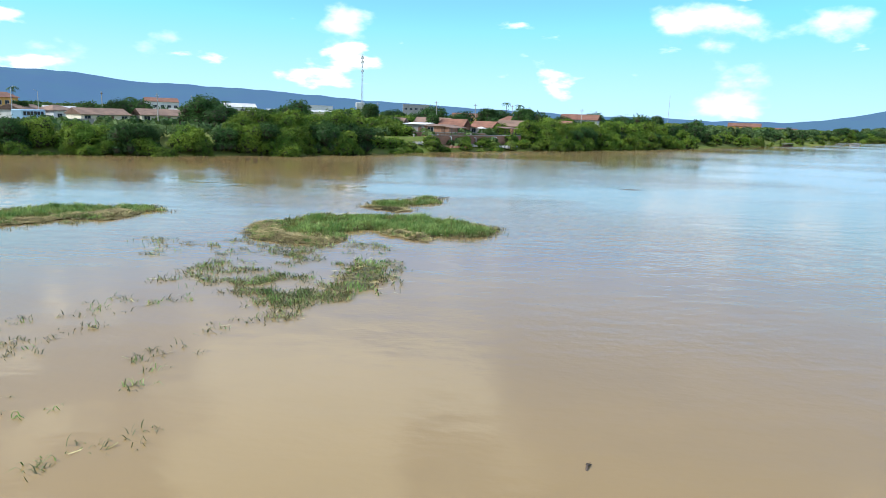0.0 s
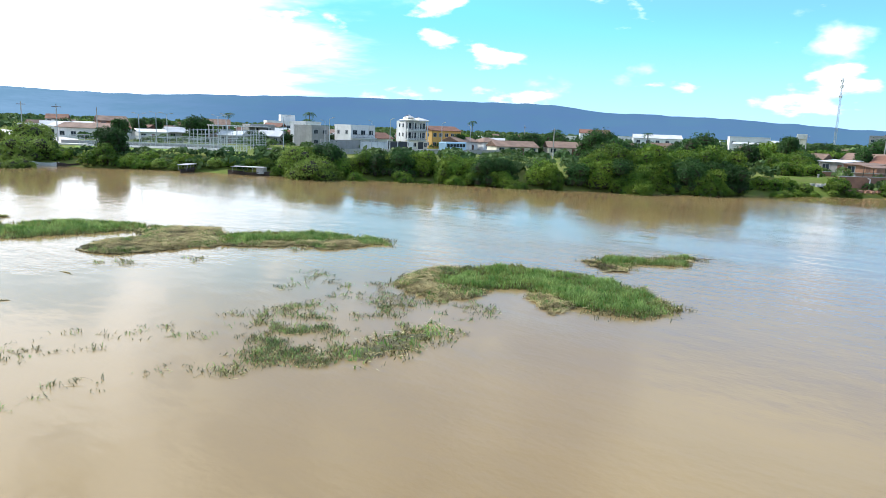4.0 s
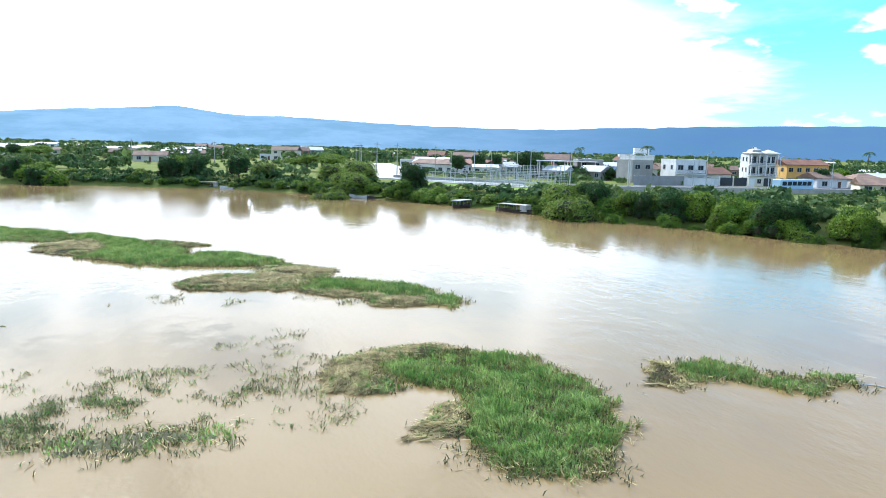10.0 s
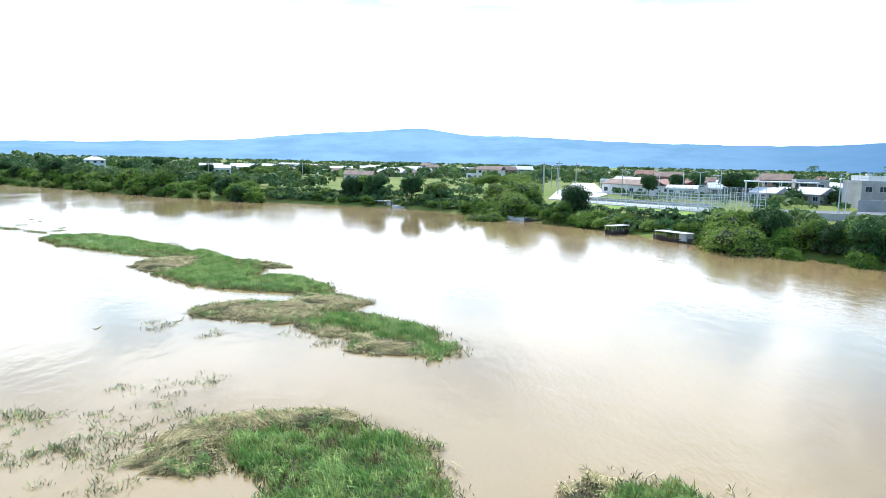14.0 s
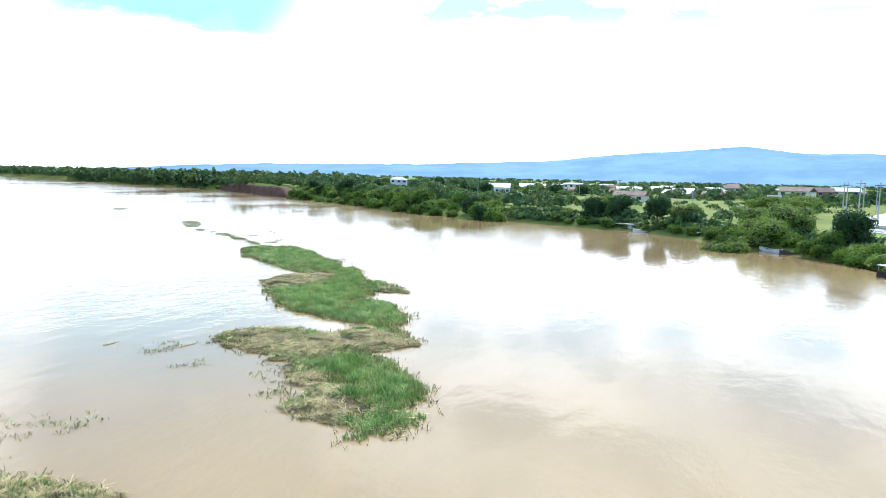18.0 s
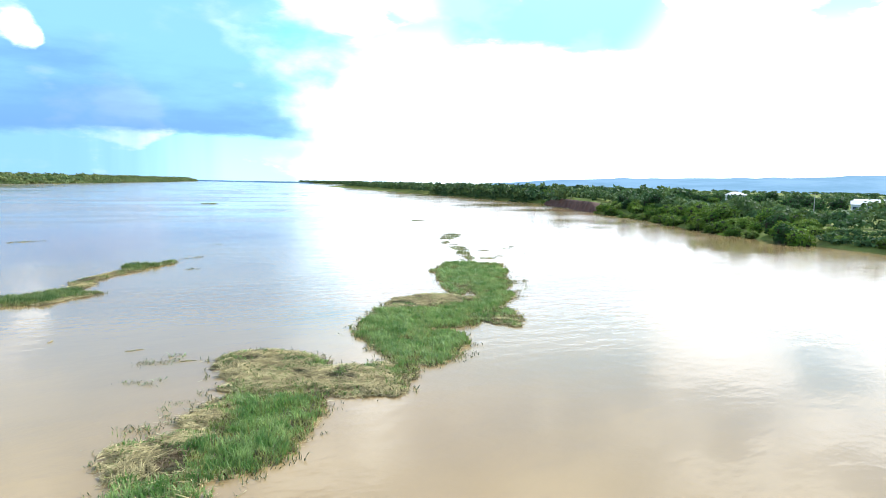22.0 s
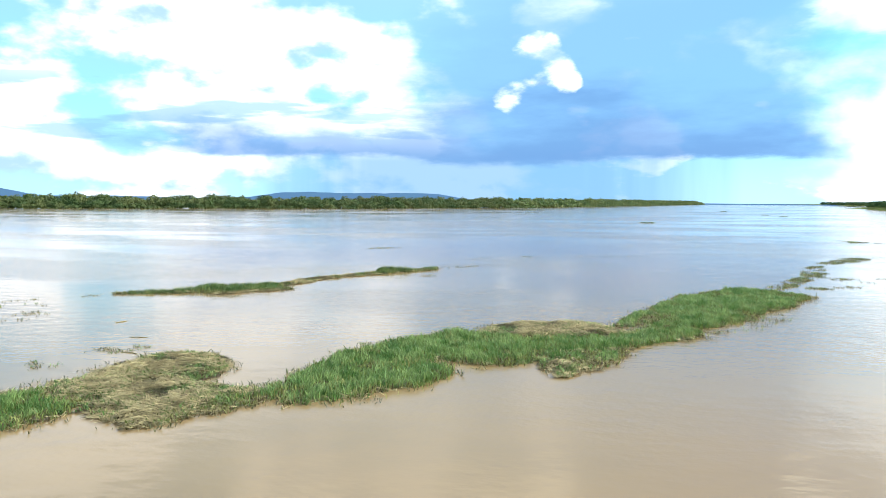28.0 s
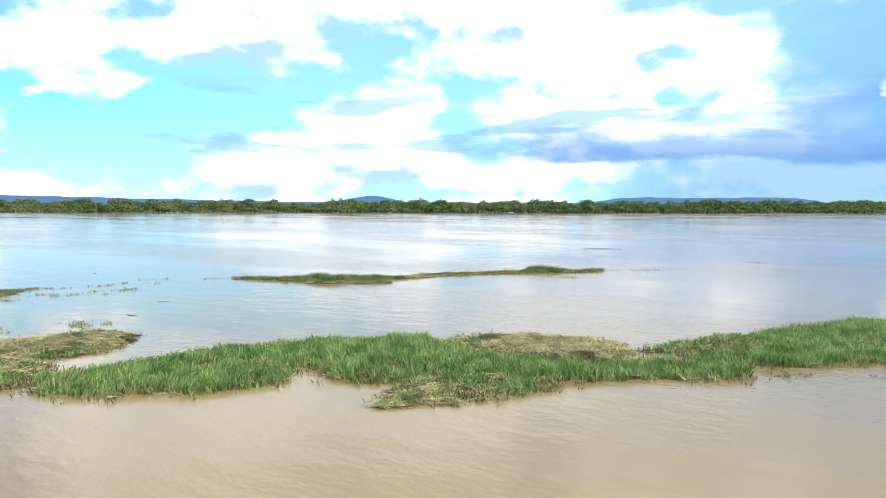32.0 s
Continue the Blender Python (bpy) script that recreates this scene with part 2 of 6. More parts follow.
def water_material():
    """Silt-brown river: a turbid body under a wind-rippled film."""
    m = bpy.data.materials.new("river_water")
    m.use_nodes = True
    n = Nodes(m.node_tree)
    place = n.add("ShaderNodeNewGeometry").outputs["Position"]
    silt = n.noise(n.scaled(place, (0.02, 0.035, 1)), 1.0, 5, 0.6)
    tone = n.mix(n.ramp(silt, 0.35, 0.65), (0.28, 0.187, 0.075), (0.235, 0.16, 0.068))
    body = n.add("ShaderNodeBsdfPrincipled")
    n.put(body.inputs["Base Color"], tone)
    body.inputs["IOR"].default_value = 1.38
    calm = n.ramp(n.noise(n.scaled(place, (0.012, 0.03, 1)), 1.0, 4, 0.6), 0.40, 0.62)
    n.put(body.inputs["Roughness"], n.math("ADD", 0.07, n.math("MULTIPLY", calm, 0.09)))
    swell = n.noise(n.scaled(place, (0.45, 0.75, 1)), 1.0, 3, 0.55)
    chop = n.noise(n.scaled(place, (2.6, 3.4, 1)), 1.0, 3, 0.6)
    height = n.math("ADD", n.math("MULTIPLY", swell, n.math("ADD", 0.45, n.math("MULTIPLY", calm, 0.75))), n.math("MULTIPLY", chop, n.math("MULTIPLY", calm, 0.4)))
    b = n.add("ShaderNodeBump")
    b.inputs["Strength"].default_value = 0.2
    b.inputs["Distance"].default_value = 0.25
    n.put(b.inputs["Height"], height)
    n.put(body.inputs["Normal"], b.outputs[0])
    n.put(n.add("ShaderNodeOutputMaterial").inputs[0], body.outputs[0])
    return m


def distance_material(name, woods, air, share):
    """Wooded slopes behind kilometres of bright air, its haze painted on as surface glow."""
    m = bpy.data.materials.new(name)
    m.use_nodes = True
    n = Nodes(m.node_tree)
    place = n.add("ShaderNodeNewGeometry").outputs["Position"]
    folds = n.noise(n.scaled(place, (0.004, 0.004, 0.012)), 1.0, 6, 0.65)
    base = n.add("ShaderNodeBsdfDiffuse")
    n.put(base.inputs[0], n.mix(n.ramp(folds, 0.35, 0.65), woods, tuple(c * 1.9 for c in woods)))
    # haze is emission on the slopes, paler towards the sun, deeper blue in folds
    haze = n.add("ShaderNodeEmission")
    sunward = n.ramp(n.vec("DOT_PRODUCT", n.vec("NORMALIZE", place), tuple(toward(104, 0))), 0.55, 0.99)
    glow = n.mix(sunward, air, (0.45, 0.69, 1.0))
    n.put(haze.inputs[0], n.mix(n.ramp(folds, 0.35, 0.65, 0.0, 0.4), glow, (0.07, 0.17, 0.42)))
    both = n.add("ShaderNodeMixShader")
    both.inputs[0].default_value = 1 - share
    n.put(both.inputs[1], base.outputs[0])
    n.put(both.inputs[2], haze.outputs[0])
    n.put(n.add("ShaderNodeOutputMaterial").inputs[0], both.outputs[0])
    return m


WATER = water_material()
GROUND = material("ground_grass_and_earth", (0.13, 0.17, 0.035), 0.95, sheen=0.05, spread=0.35, scale=0.16, hue=(0.20, 0.21, 0.055), stain=(0.15, 0.13, 0.06), bump=0.6, bump_scale=1.5)
GREEN = leaf_material("leaves_mid_green", (0.08, 0.15, 0.015), (0.145, 0.21, 0.022), 0.24)
DARK = leaf_material("leaves_dark_green", (0.034, 0.08, 0.02), (0.052, 0.105, 0.024), 0.26)
FRESH = leaf_material("leaves_yellow_green", (0.15, 0.23, 0.03), (0.20, 0.26, 0.05), 0.32)
FAR_GREEN = leaf_material("leaves_far_woods", (0.05, 0.095, 0.03), (0.105, 0.15, 0.045), 0.3, 0.5, 0.06)
# olive leaves, base lightened to put the far bank's slight haze into the colour
FAR_BANK_GREEN = leaf_material("leaves_flooded_bank_hazed", (0.10, 0.15, 0.045), (0.18, 0.205, 0.065), 0.34, 0.5, 0.05)
REED = leaf_material("reed_blades_green", (0.105, 0.195, 0.042), (0.25, 0.335, 0.10), 0.48, 0.25, 0.9)
REED_OLD = leaf_material("reed_blades_yellowing", (0.17, 0.22, 0.05), (0.27, 0.26, 0.08), 0.3, 0.55)
DROWNED = leaf_material("drowned_stems_olive", (0.10, 0.115, 0.045), (0.16, 0.15, 0.07), 0.2, 0.6)
LITTER = leaf_material("brown_reed_litter", (0.15, 0.11, 0.055), (0.085, 0.08, 0.035), 0.1, 0.7, 1.1)
STRAW = leaf_material("dry_stalks_straw", (0.50, 0.41, 0.19), (0.26, 0.21, 0.09), 0.12, 0.7, 1.6)
MUD = material("matted_roots_and_mud", (0.12, 0.095, 0.045), 0.95, spread=0.5, scale=2.0, bump=0.8, bump_scale=9, hue=(0.09, 0.10, 0.04))
# dark brown core colour that stands in for shade between the leaves
CROWN_SHADE = material("crown_inner_shade", (0.055, 0.05, 0.026), 0.95, spread=0.5, scale=3)
BARK = material("bark_grey_brown", (0.14, 0.10, 0.07), 0.9, spread=0.4, scale=2, bump=0.5)
HILL = distance_material("far_hills_haze_glow", (0.04, 0.075, 0.05), (0.15, 0.28, 0.58), 0.42)
RED_EARTH = material("eroded_red_earth", (0.13, 0.055, 0.03), 0.95, spread=0.4, scale=0.8, bump=0.8, bump_scale=2)

# ---- mesh helpers ----


def from_arrays(name, verts, faces, mat, smooth=False):
    """A mesh from points and faces: a list of tuples, or arrays of quads and triangles."""
    me = bpy.data.meshes.new(name)
    if isinstance(faces, list):
        me.from_pydata(verts if isinstance(verts, list) else verts.tolist(), [], faces)
    else:
        groups = faces if isinstance(faces, tuple) else (faces,)
        loops = np.concatenate([g.ravel() for g in groups]).astype(np.int32)
        sizes = np.concatenate([np.full(len(g), g.shape[1], np.int32) for g in groups])
        me.vertices.add(len(verts))
        me.vertices.foreach_set("co", np.asarray(verts, np.float32).ravel())
        me.loops.add(len(loops))
        me.loops.foreach_set("vertex_index", loops)
        me.polygons.add(len(sizes))
        me.polygons.foreach_set("loop_start", np.concatenate([[0], np.cumsum(sizes)[:-1]]).astype(np.int32))
        me.validate()
    me.materials.append(mat)
    if smooth:
        me.shade_smooth()
    me.update()
    return me


def attach(ob, parent, label="", kind=""):
    ob.parent = parent
    return tagged(ob, label, kind=kind)


def part(name, bm, mat, parent, label="", bevel=0.0):
    """One mesh object from a bmesh, under a thing or under a part."""
    me = bpy.data.meshes.new(name)
    bm.to_mesh(me)
    bm.free()
    me.materials.append(mat)
    return attach(new(name, me), parent, label)


def thing(name, x, y, z, turn=0.0, label="", category="", group="", kind=""):
    ob = new(name)
    ob.empty_display_size = 0.3
    ob.matrix_basis = pose(x, y, z, 0, 0, turn)
    return tagged(ob, label, category, group, kind)


def box(bm, x0, y0, z0, x1, y1, z1, bevel=0.0):
    vs = [bm.verts.new((x, y, z)) for z in (z0, z1) for x, y in ((x0, y0), (x1, y0), (x1, y1), (x0, y1))]
    fs = [bm.faces.new([vs[i] for i in f]) for f in ((3, 2, 1, 0), (4, 5, 6, 7), (0, 1, 5, 4), (1, 2, 6, 5), (2, 3, 7, 6), (3, 0, 4, 7))]
    if bevel:
        edges = list({e for f in fs for e in f.edges})
        bmesh.ops.bevel(bm, geom=edges, offset=bevel, segments=1, affect="EDGES")
    return bm


def boxed(*args, **kw):
    return box(bmesh.new(), *args, **kw)


def rod(bm, a, b, r0, r1, sides=6):
    a, b = Vector(a), Vector(b)
    turn = (b - a).to_track_quat("Z", "Y").to_matrix()
    rings = []
    for p, r in ((a, r0), (b, r1)):
        rings.append([bm.verts.new(p + turn @ Vector((r * math.cos(2 * math.pi * k / sides), r * math.sin(2 * math.pi * k / sides), 0))) for k in range(sides)])
    for k in range(sides):
        bm.faces.new((rings[0][k], rings[0][(k + 1) % sides], rings[1][(k + 1) % sides], rings[1][k]))
    bm.faces.new(rings[1])
    bm.faces.new(rings[0][::-1])
    return bm


# ---- ground, river, hills ----
TOWN_BANK = ((3300, 4300), (700, 1010), (340, 535), (196, 364), (75, 225), (32, 184), (12, 168), (-8, 146), (-25, 124), (-42, 113), (-60, 106), (-82, 91),
             (-106, 79), (-122, 67), (-136, 56), (-152, 40), (-158, 20), (-163, 3), (-176, -25), (-191, -48), (-213, -78), (-236, -120), (-275, -180),
             (-316, -240), (-412, -508), (-600, -1070), (-830, -1500), (-1330, -3000), (-1750, -4900))
FAR_BANK = ((4300, 3000), (1900, 1000), (1000, 0), (720, -280), (505, -470), (300, -600), (120, -720), (-20, -860), (-140, -1100), (-330, -1600), (-760, -2700), (-1500, -4900))


def offset_from(line, x, y):
    """Signed distance of points from a polyline, positive on its right when walked from first to last."""
    best, sign = np.full(x.shape, 1e9), np.ones(x.shape)
    for (ax, ay), (bx, by) in zip(line, line[1:]):
        dx, dy = bx - ax, by - ay
        s = np.clip(((x - ax) * dx + (y - ay) * dy) / (dx * dx + dy * dy), 0, 1)
        px, py = x - ax - s * dx, y - ay - s * dy
        d = np.hypot(px, py)
        near = d < best
        best = np.where(near, d, best)
        sign = np.where(near, np.sign(dy * px - dx * py), sign)
    return best * sign


def smooth_step(v, a, b):
    s = np.clip((v - a) / (b - a), 0, 1)
    return s * s * (3 - 2 * s)


def ripple(x, y, f):
    return (np.sin(x * f + 1.3) * np.cos(y * f * 0.83 + 0.4) + 0.6 * np.sin(x * f * 2.3 + y * f * 1.7) + 0.4 * np.cos(x * f * 4.1 - y * f * 3.7)) / 2


def land_height(x, y):
    x, y = np.asarray(x, float), np.asarray(y, float)
    d = offset_from(TOWN_BANK, x, y) + 1.2 * ripple(x, y, 0.35)
    e = -offset_from(FAR_BANK, x, y) + 6 * ripple(x, y, 0.06)
    bluff = np.exp(-(((x + 285) / 60) ** 2 + ((y + 190) / 75) ** 2))
    town = -2.5 + 3.3 * smooth_step(d, -5, 1.5) + (2.1 + 2.5 * bluff) * smooth_step(d, 0.5, 9 - 5 * bluff)
    far = -2.5 + 2.9 * smooth_step(e, 2, 16) + 1.5 * smooth_step(e, 30, 300)
    return np.maximum(town, far) + np.where(np.maximum(d, e) > 20, 0.25 * ripple(x, y, 0.05), 0)


def stretch(low, high, step, far):
    """Grid lines, close together from low to high and wider and wider beyond."""
    mid = list(np.arange(low, high + 0.1, step))
    up_, down, s = [mid[-1]], [mid[0]], step
    while up_[-1] < far:
        s *= 1.28
        up_.append(up_[-1] + s)
    s = step
    while down[-1] > -far:
        s *= 1.28
        down.append(down[-1] - s)
    return np.array(down[:0:-1] + mid + up_[1:])


gx, gy = stretch(-330, 90, 3.0, 4700), stretch(-260, 260, 3.0, 4700)
mx, my = np.meshgrid(gx, gy)
mz = land_height(mx, my)
nx, ny = len(gx), len(gy)
grid = np.arange(nx * ny).reshape(ny, nx)
quads = np.stack([grid[:-1, :-1], grid[:-1, 1:], grid[1:, 1:], grid[1:, :-1]], -1).reshape(-1, 4)
ground = new("ground", from_arrays("ground", np.stack([mx, my, mz], -1).reshape(-1, 3), quads, GROUND, True))
tagged(ground, "grassy river plain with bare earth, sloping into the water", "ground", kind="structure")

wx, wy = stretch(-200, 100, 50, 4600), stretch(-200, 200, 50, 4600)
ax_, ay_ = np.meshgrid(wx, wy)
grid = np.arange(len(wx) * len(wy)).reshape(len(wy), len(wx))
quads = np.stack([grid[:-1, :-1], grid[:-1, 1:], grid[1:, 1:], grid[1:, :-1]], -1).reshape(-1, 4)
water = new("water", from_arrays("water", np.stack([ax_, ay_, 0 * ax_], -1).reshape(-1, 3), quads, WATER, True))
tagged(water, "wide flooded river, silt-brown and smooth with faint ripples", "river", kind="structure")

# heading and height of the skyline, in thousandths of the distance
SKYLINE = ((-60, 26), (-45, 33), (-33, 30), (-30, 17), (-26, 7), (-10, 9), (0, 15), (6, 19), (15, 28), (24, 32), (29, 41), (40, 41), (48, 40), (55, 36), (62, 31), (74, 34),
           (82, 40), (87, 40), (91, 50), (95, 43), (98, 41), (106, 26), (117, 18), (130, 13), (136, 8), (142, 0), (148, -3), (180, -3), (183, 2), (186, 11), (199, 12),
           (202, 3), (217, 5), (220, 16), (224, 4), (245, 12), (300, 10))
angles = np.arange(-60, 300, 0.25)
crest = np.interp(angles, *zip(*SKYLINE)) * 1e-3
crest = np.convolve(np.pad(crest, 6, mode="edge"), np.hanning(15)[1:-1] / np.hanning(15)[1:-1].sum(), "valid")
crest = crest + np.array([0.0016 * noise.noise((a * 0.22, 3, 0)) + 0.0011 * noise.noise((a * 0.8, 7, 0)) for a in angles])
hv, rings = [], ((2750, 0.0), (2950, 0.22), (3150, 0.55), (3350, 0.86), (3500, 1.0), (3900, 0.9), (4300, 0.5))
for radius, share in rings:
    for a, c in zip(angles, crest):
        spur = 1 + 0.03 * math.sin(a * 0.31 + radius * 0.002) * (1 - share)
        hv.append((-math.sin(radians(a)) * radius * spur, math.cos(radians(a)) * radius * spur, max(-3.0, c * 3500 * share + 8 * min(1, share * 3)) - (2 if share == 0 else 0)))
k = len(angles)
hf = [(r * k + i, r * k + i + 1, (r + 1) * k + i + 1, (r + 1) * k + i) for r in range(len(rings) - 1) for i in range(k - 1)]
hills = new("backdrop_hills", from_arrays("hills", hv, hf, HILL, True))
tagged(hills, "long wooded mountain ridges, with blue distance haze painted on", "hills", kind="structure")

# ---- reed islands ----
rng = np.random.default_rng(7)
LATTICE = np.random.default_rng(19).uniform(-1, 1, (128, 128))


def lumpy(x, y, f):
    """Smooth uneven noise from -1 to 1 with about f lumps a metre."""
    out = 0
    for k_, share in ((1.0, 0.7), (2.17, 0.45)):
        u, v = x * f * k_ + 31.7 * k_, y * f * k_ + 12.3 * k_
        i, j = np.floor(u).astype(int), np.floor(v).astype(int)
        a, b = u - i, v - j
        a, b = a * a * (3 - 2 * a), b * b * (3 - 2 * b)
        g = lambda p, q: LATTICE[(i + p) % 128, (j + q) % 128]
        out = out + share * ((g(0, 0) * (1 - a) + g(1, 0) * a) * (1 - b) + (g(0, 1) * (1 - a) + g(1, 1) * a) * b)
    return out * 1.35


def inside(outline, x, y):
    """Distance to the edge of an outline, positive within it."""
    pts = np.array(outline, float)
    best, odd = np.full(x.shape, 1e9), np.zeros(x.shape, bool)
    for (ax0, ay0), (bx0, by0) in zip(pts, np.roll(pts, -1, axis=0)):
        dx, dy = bx0 - ax0, by0 - ay0
        f = np.clip(((x - ax0) * dx + (y - ay0) * dy) / (dx * dx + dy * dy + 1e-9), 0, 1)
        best = np.minimum(best, np.hypot(x - ax0 - f * dx, y - ay0 - f * dy))
        odd ^= ((ay0 > y) != (by0 > y)) & (x < (bx0 - ax0) * (y - ay0) / (by0 - ay0 + 1e-12) + ax0)
    return np.where(odd, best, -best)


def is_band(zone):
    return len(zone[0]) == 3


def shore(zone, x, y):
    """Distance to the frayed water's edge of a band or an outline, positive on the raft."""
    wx_, wy_ = x + 0.45 * lumpy(x, y, 0.45), y + 0.45 * lumpy(y + 40, x, 0.45)
    if not is_band(zone):
        return inside(zone, wx_, wy_) + 0.3 * lumpy(x, y, 1.3) + 0.22 * lumpy(x, y, 3.7)
    pts = np.array(zone, float)
    best = np.full(x.shape, -1e9)
    for p, q in zip(pts, pts[1:]):
        dx, dy = q[0] - p[0], q[1] - p[1]
        f = np.clip(((wx_ - p[0]) * dx + (wy_ - p[1]) * dy) / (dx * dx + dy * dy), 0, 1)
        best = np.maximum(best, p[2] + (q[2] - p[2]) * f - np.hypot(wx_ - p[0] - f * dx, wy_ - p[1] - f * dy))
    return best + 0.2 * lumpy(x, y, 1.4) + 0.15 * lumpy(x, y, 3.7)


def bounds(zone, more):
    pts = np.array(zone, float)
    m = more + (pts[:, 2].max() if is_band(zone) else 0)
    return pts[:, 0].min() - m, pts[:, 0].max() + m, pts[:, 1].min() - m, pts[:, 1].max() + m


def scatter(zone, per_area, low=0.0, high=99.0, more=1.2):
    """Chance places, so many to the square metre, between two distances from the edge."""
    x0, x1, y0, y1 = bounds(zone, more)
    n = int((x1 - x0) * (y1 - y0) * per_area)
    x, y = rng.uniform(x0, x1, n), rng.uniform(y0, y1, n)
    d = shore(zone, x, y)
    keep = (d > low) & (d < high)
    return x[keep], y[keep], d[keep]


def blades(x, y, height, lean, width, z=0.0, comb=0.0):
    """Bent, tapering blades; comb: how far they all lean one way, as the wind lays them."""
    n = len(x)
    h = height * (0.55 + 0.6 * rng.random(n))
    tilt = lean * (0.3 + rng.random(n))
    a = rng.random(n) * 2 * np.pi
    b = rng.random(n) * np.pi
    side = np.stack([np.cos(b), np.sin(b), 0 * b], -1) * (width * (0.6 + 0.8 * rng.random(n)))[:, None] / 2
    way_ = np.stack([np.cos(a) + comb * (0.4 + lumpy(x, y, 0.25)), np.sin(a) - comb * (0.8 + lumpy(y, x, 0.25)), 0 * a], -1)
    base = np.stack([x, y, 0 * x + z], -1)
    mid = base + way_ * (h * np.sin(tilt) * 0.4)[:, None] + np.array([0, 0, 1]) * (h * np.cos(tilt * 0.6) * 0.6)[:, None]
    tip = base + way_ * (h * np.sin(tilt) * 1.1)[:, None] + np.array([0, 0, 1]) * (h * np.cos(tilt) * (0.95 - 0.1 * rng.random(n)))[:, None]
    v = np.stack([base - side, base + side, mid + side * 0.85, mid - side * 0.85, tip], 1).reshape(-1, 3)
    i = np.arange(n)[:, None] * 5
    return v, i + np.array([[0, 1, 2, 3]]), i + np.array([[3, 2, 4]])


def stalks(x, y, length, z, wide=0.03, lift=0.2, inset=9.0):
    """Dry stalks lying criss-cross, in drifts that share a direction."""
    n = len(x)
    a = 2.6 * lumpy(x, y, 0.22) + rng.normal(0, 0.6, n)
    l = length * (0.35 + 0.95 * rng.random(n)) / 2
    d = np.stack([np.cos(a) * l, np.sin(a) * l, (rng.random(n) - 0.42) * 0.35 * l], -1)
    s = np.stack([-np.sin(a), np.cos(a), 0.8 * (rng.random(n) - 0.5)], -1) * (wide * (0.3 + 0.5 * rng.random(n)))[:, None]
    c = np.stack([x, y, z + lift * rng.random(n) * np.clip(inset / 0.9, 0.15, 1)], -1)
    v = np.stack([c - d - s, c - d + s, c + d + s, c + d - s], 1).reshape(-1, 3)
    return v, np.arange(4 * n).reshape(-1, 4), np.zeros((0, 3), int)


def raft_mesh(name, zones, mat, step=0.4):
    """The matted root raft under the reeds: a low uneven sheet that dips under at its edge."""
    verts, quads, base = [], [], 0
    for zone in zones:
        x0, x1, y0, y1 = bounds(zone, 0.8)
        mx_, my_ = np.meshgrid(np.arange(x0, x1, step), np.arange(y0, y1, step))
        mx_, my_ = mx_ + 0.12 * lumpy(mx_, my_, 2.1), my_ + 0.12 * lumpy(my_, mx_, 2.3)
        d = shore(zone, mx_, my_)
        mz_ = np.clip(0.30 * d - 0.15, -0.3, 0.06) + 0.05 * lumpy(mx_, my_, 1.6)
        ny_, nx_ = d.shape
        ids = np.arange(nx_ * ny_).reshape(ny_, nx_)
        q = np.stack([ids[:-1, :-1], ids[:-1, 1:], ids[1:, 1:], ids[1:, :-1]], -1).reshape(-1, 4)
        q = q[(d.ravel()[q] > -0.3).all(axis=1)]
        verts.append(np.stack([mx_, my_, mz_], -1).reshape(-1, 3))
        quads.append(q + base)
        base += nx_ * ny_
    v, q = np.concatenate(verts), np.concatenate(quads)
    used, q = np.unique(q, return_inverse=True)
    return from_arrays(name, v[used], q.reshape(-1, 4), mat, True)


def joined(name, pieces, mat):
    verts, quads, tris, base = [], [], [], 0
    for v, q, t in pieces:
        verts.append(v)
        quads.append(q + base)
        tris.append(t + base)
        base += len(v)
    return from_arrays(name, np.concatenate(verts), (np.concatenate(quads), np.concatenate(tris)), mat)


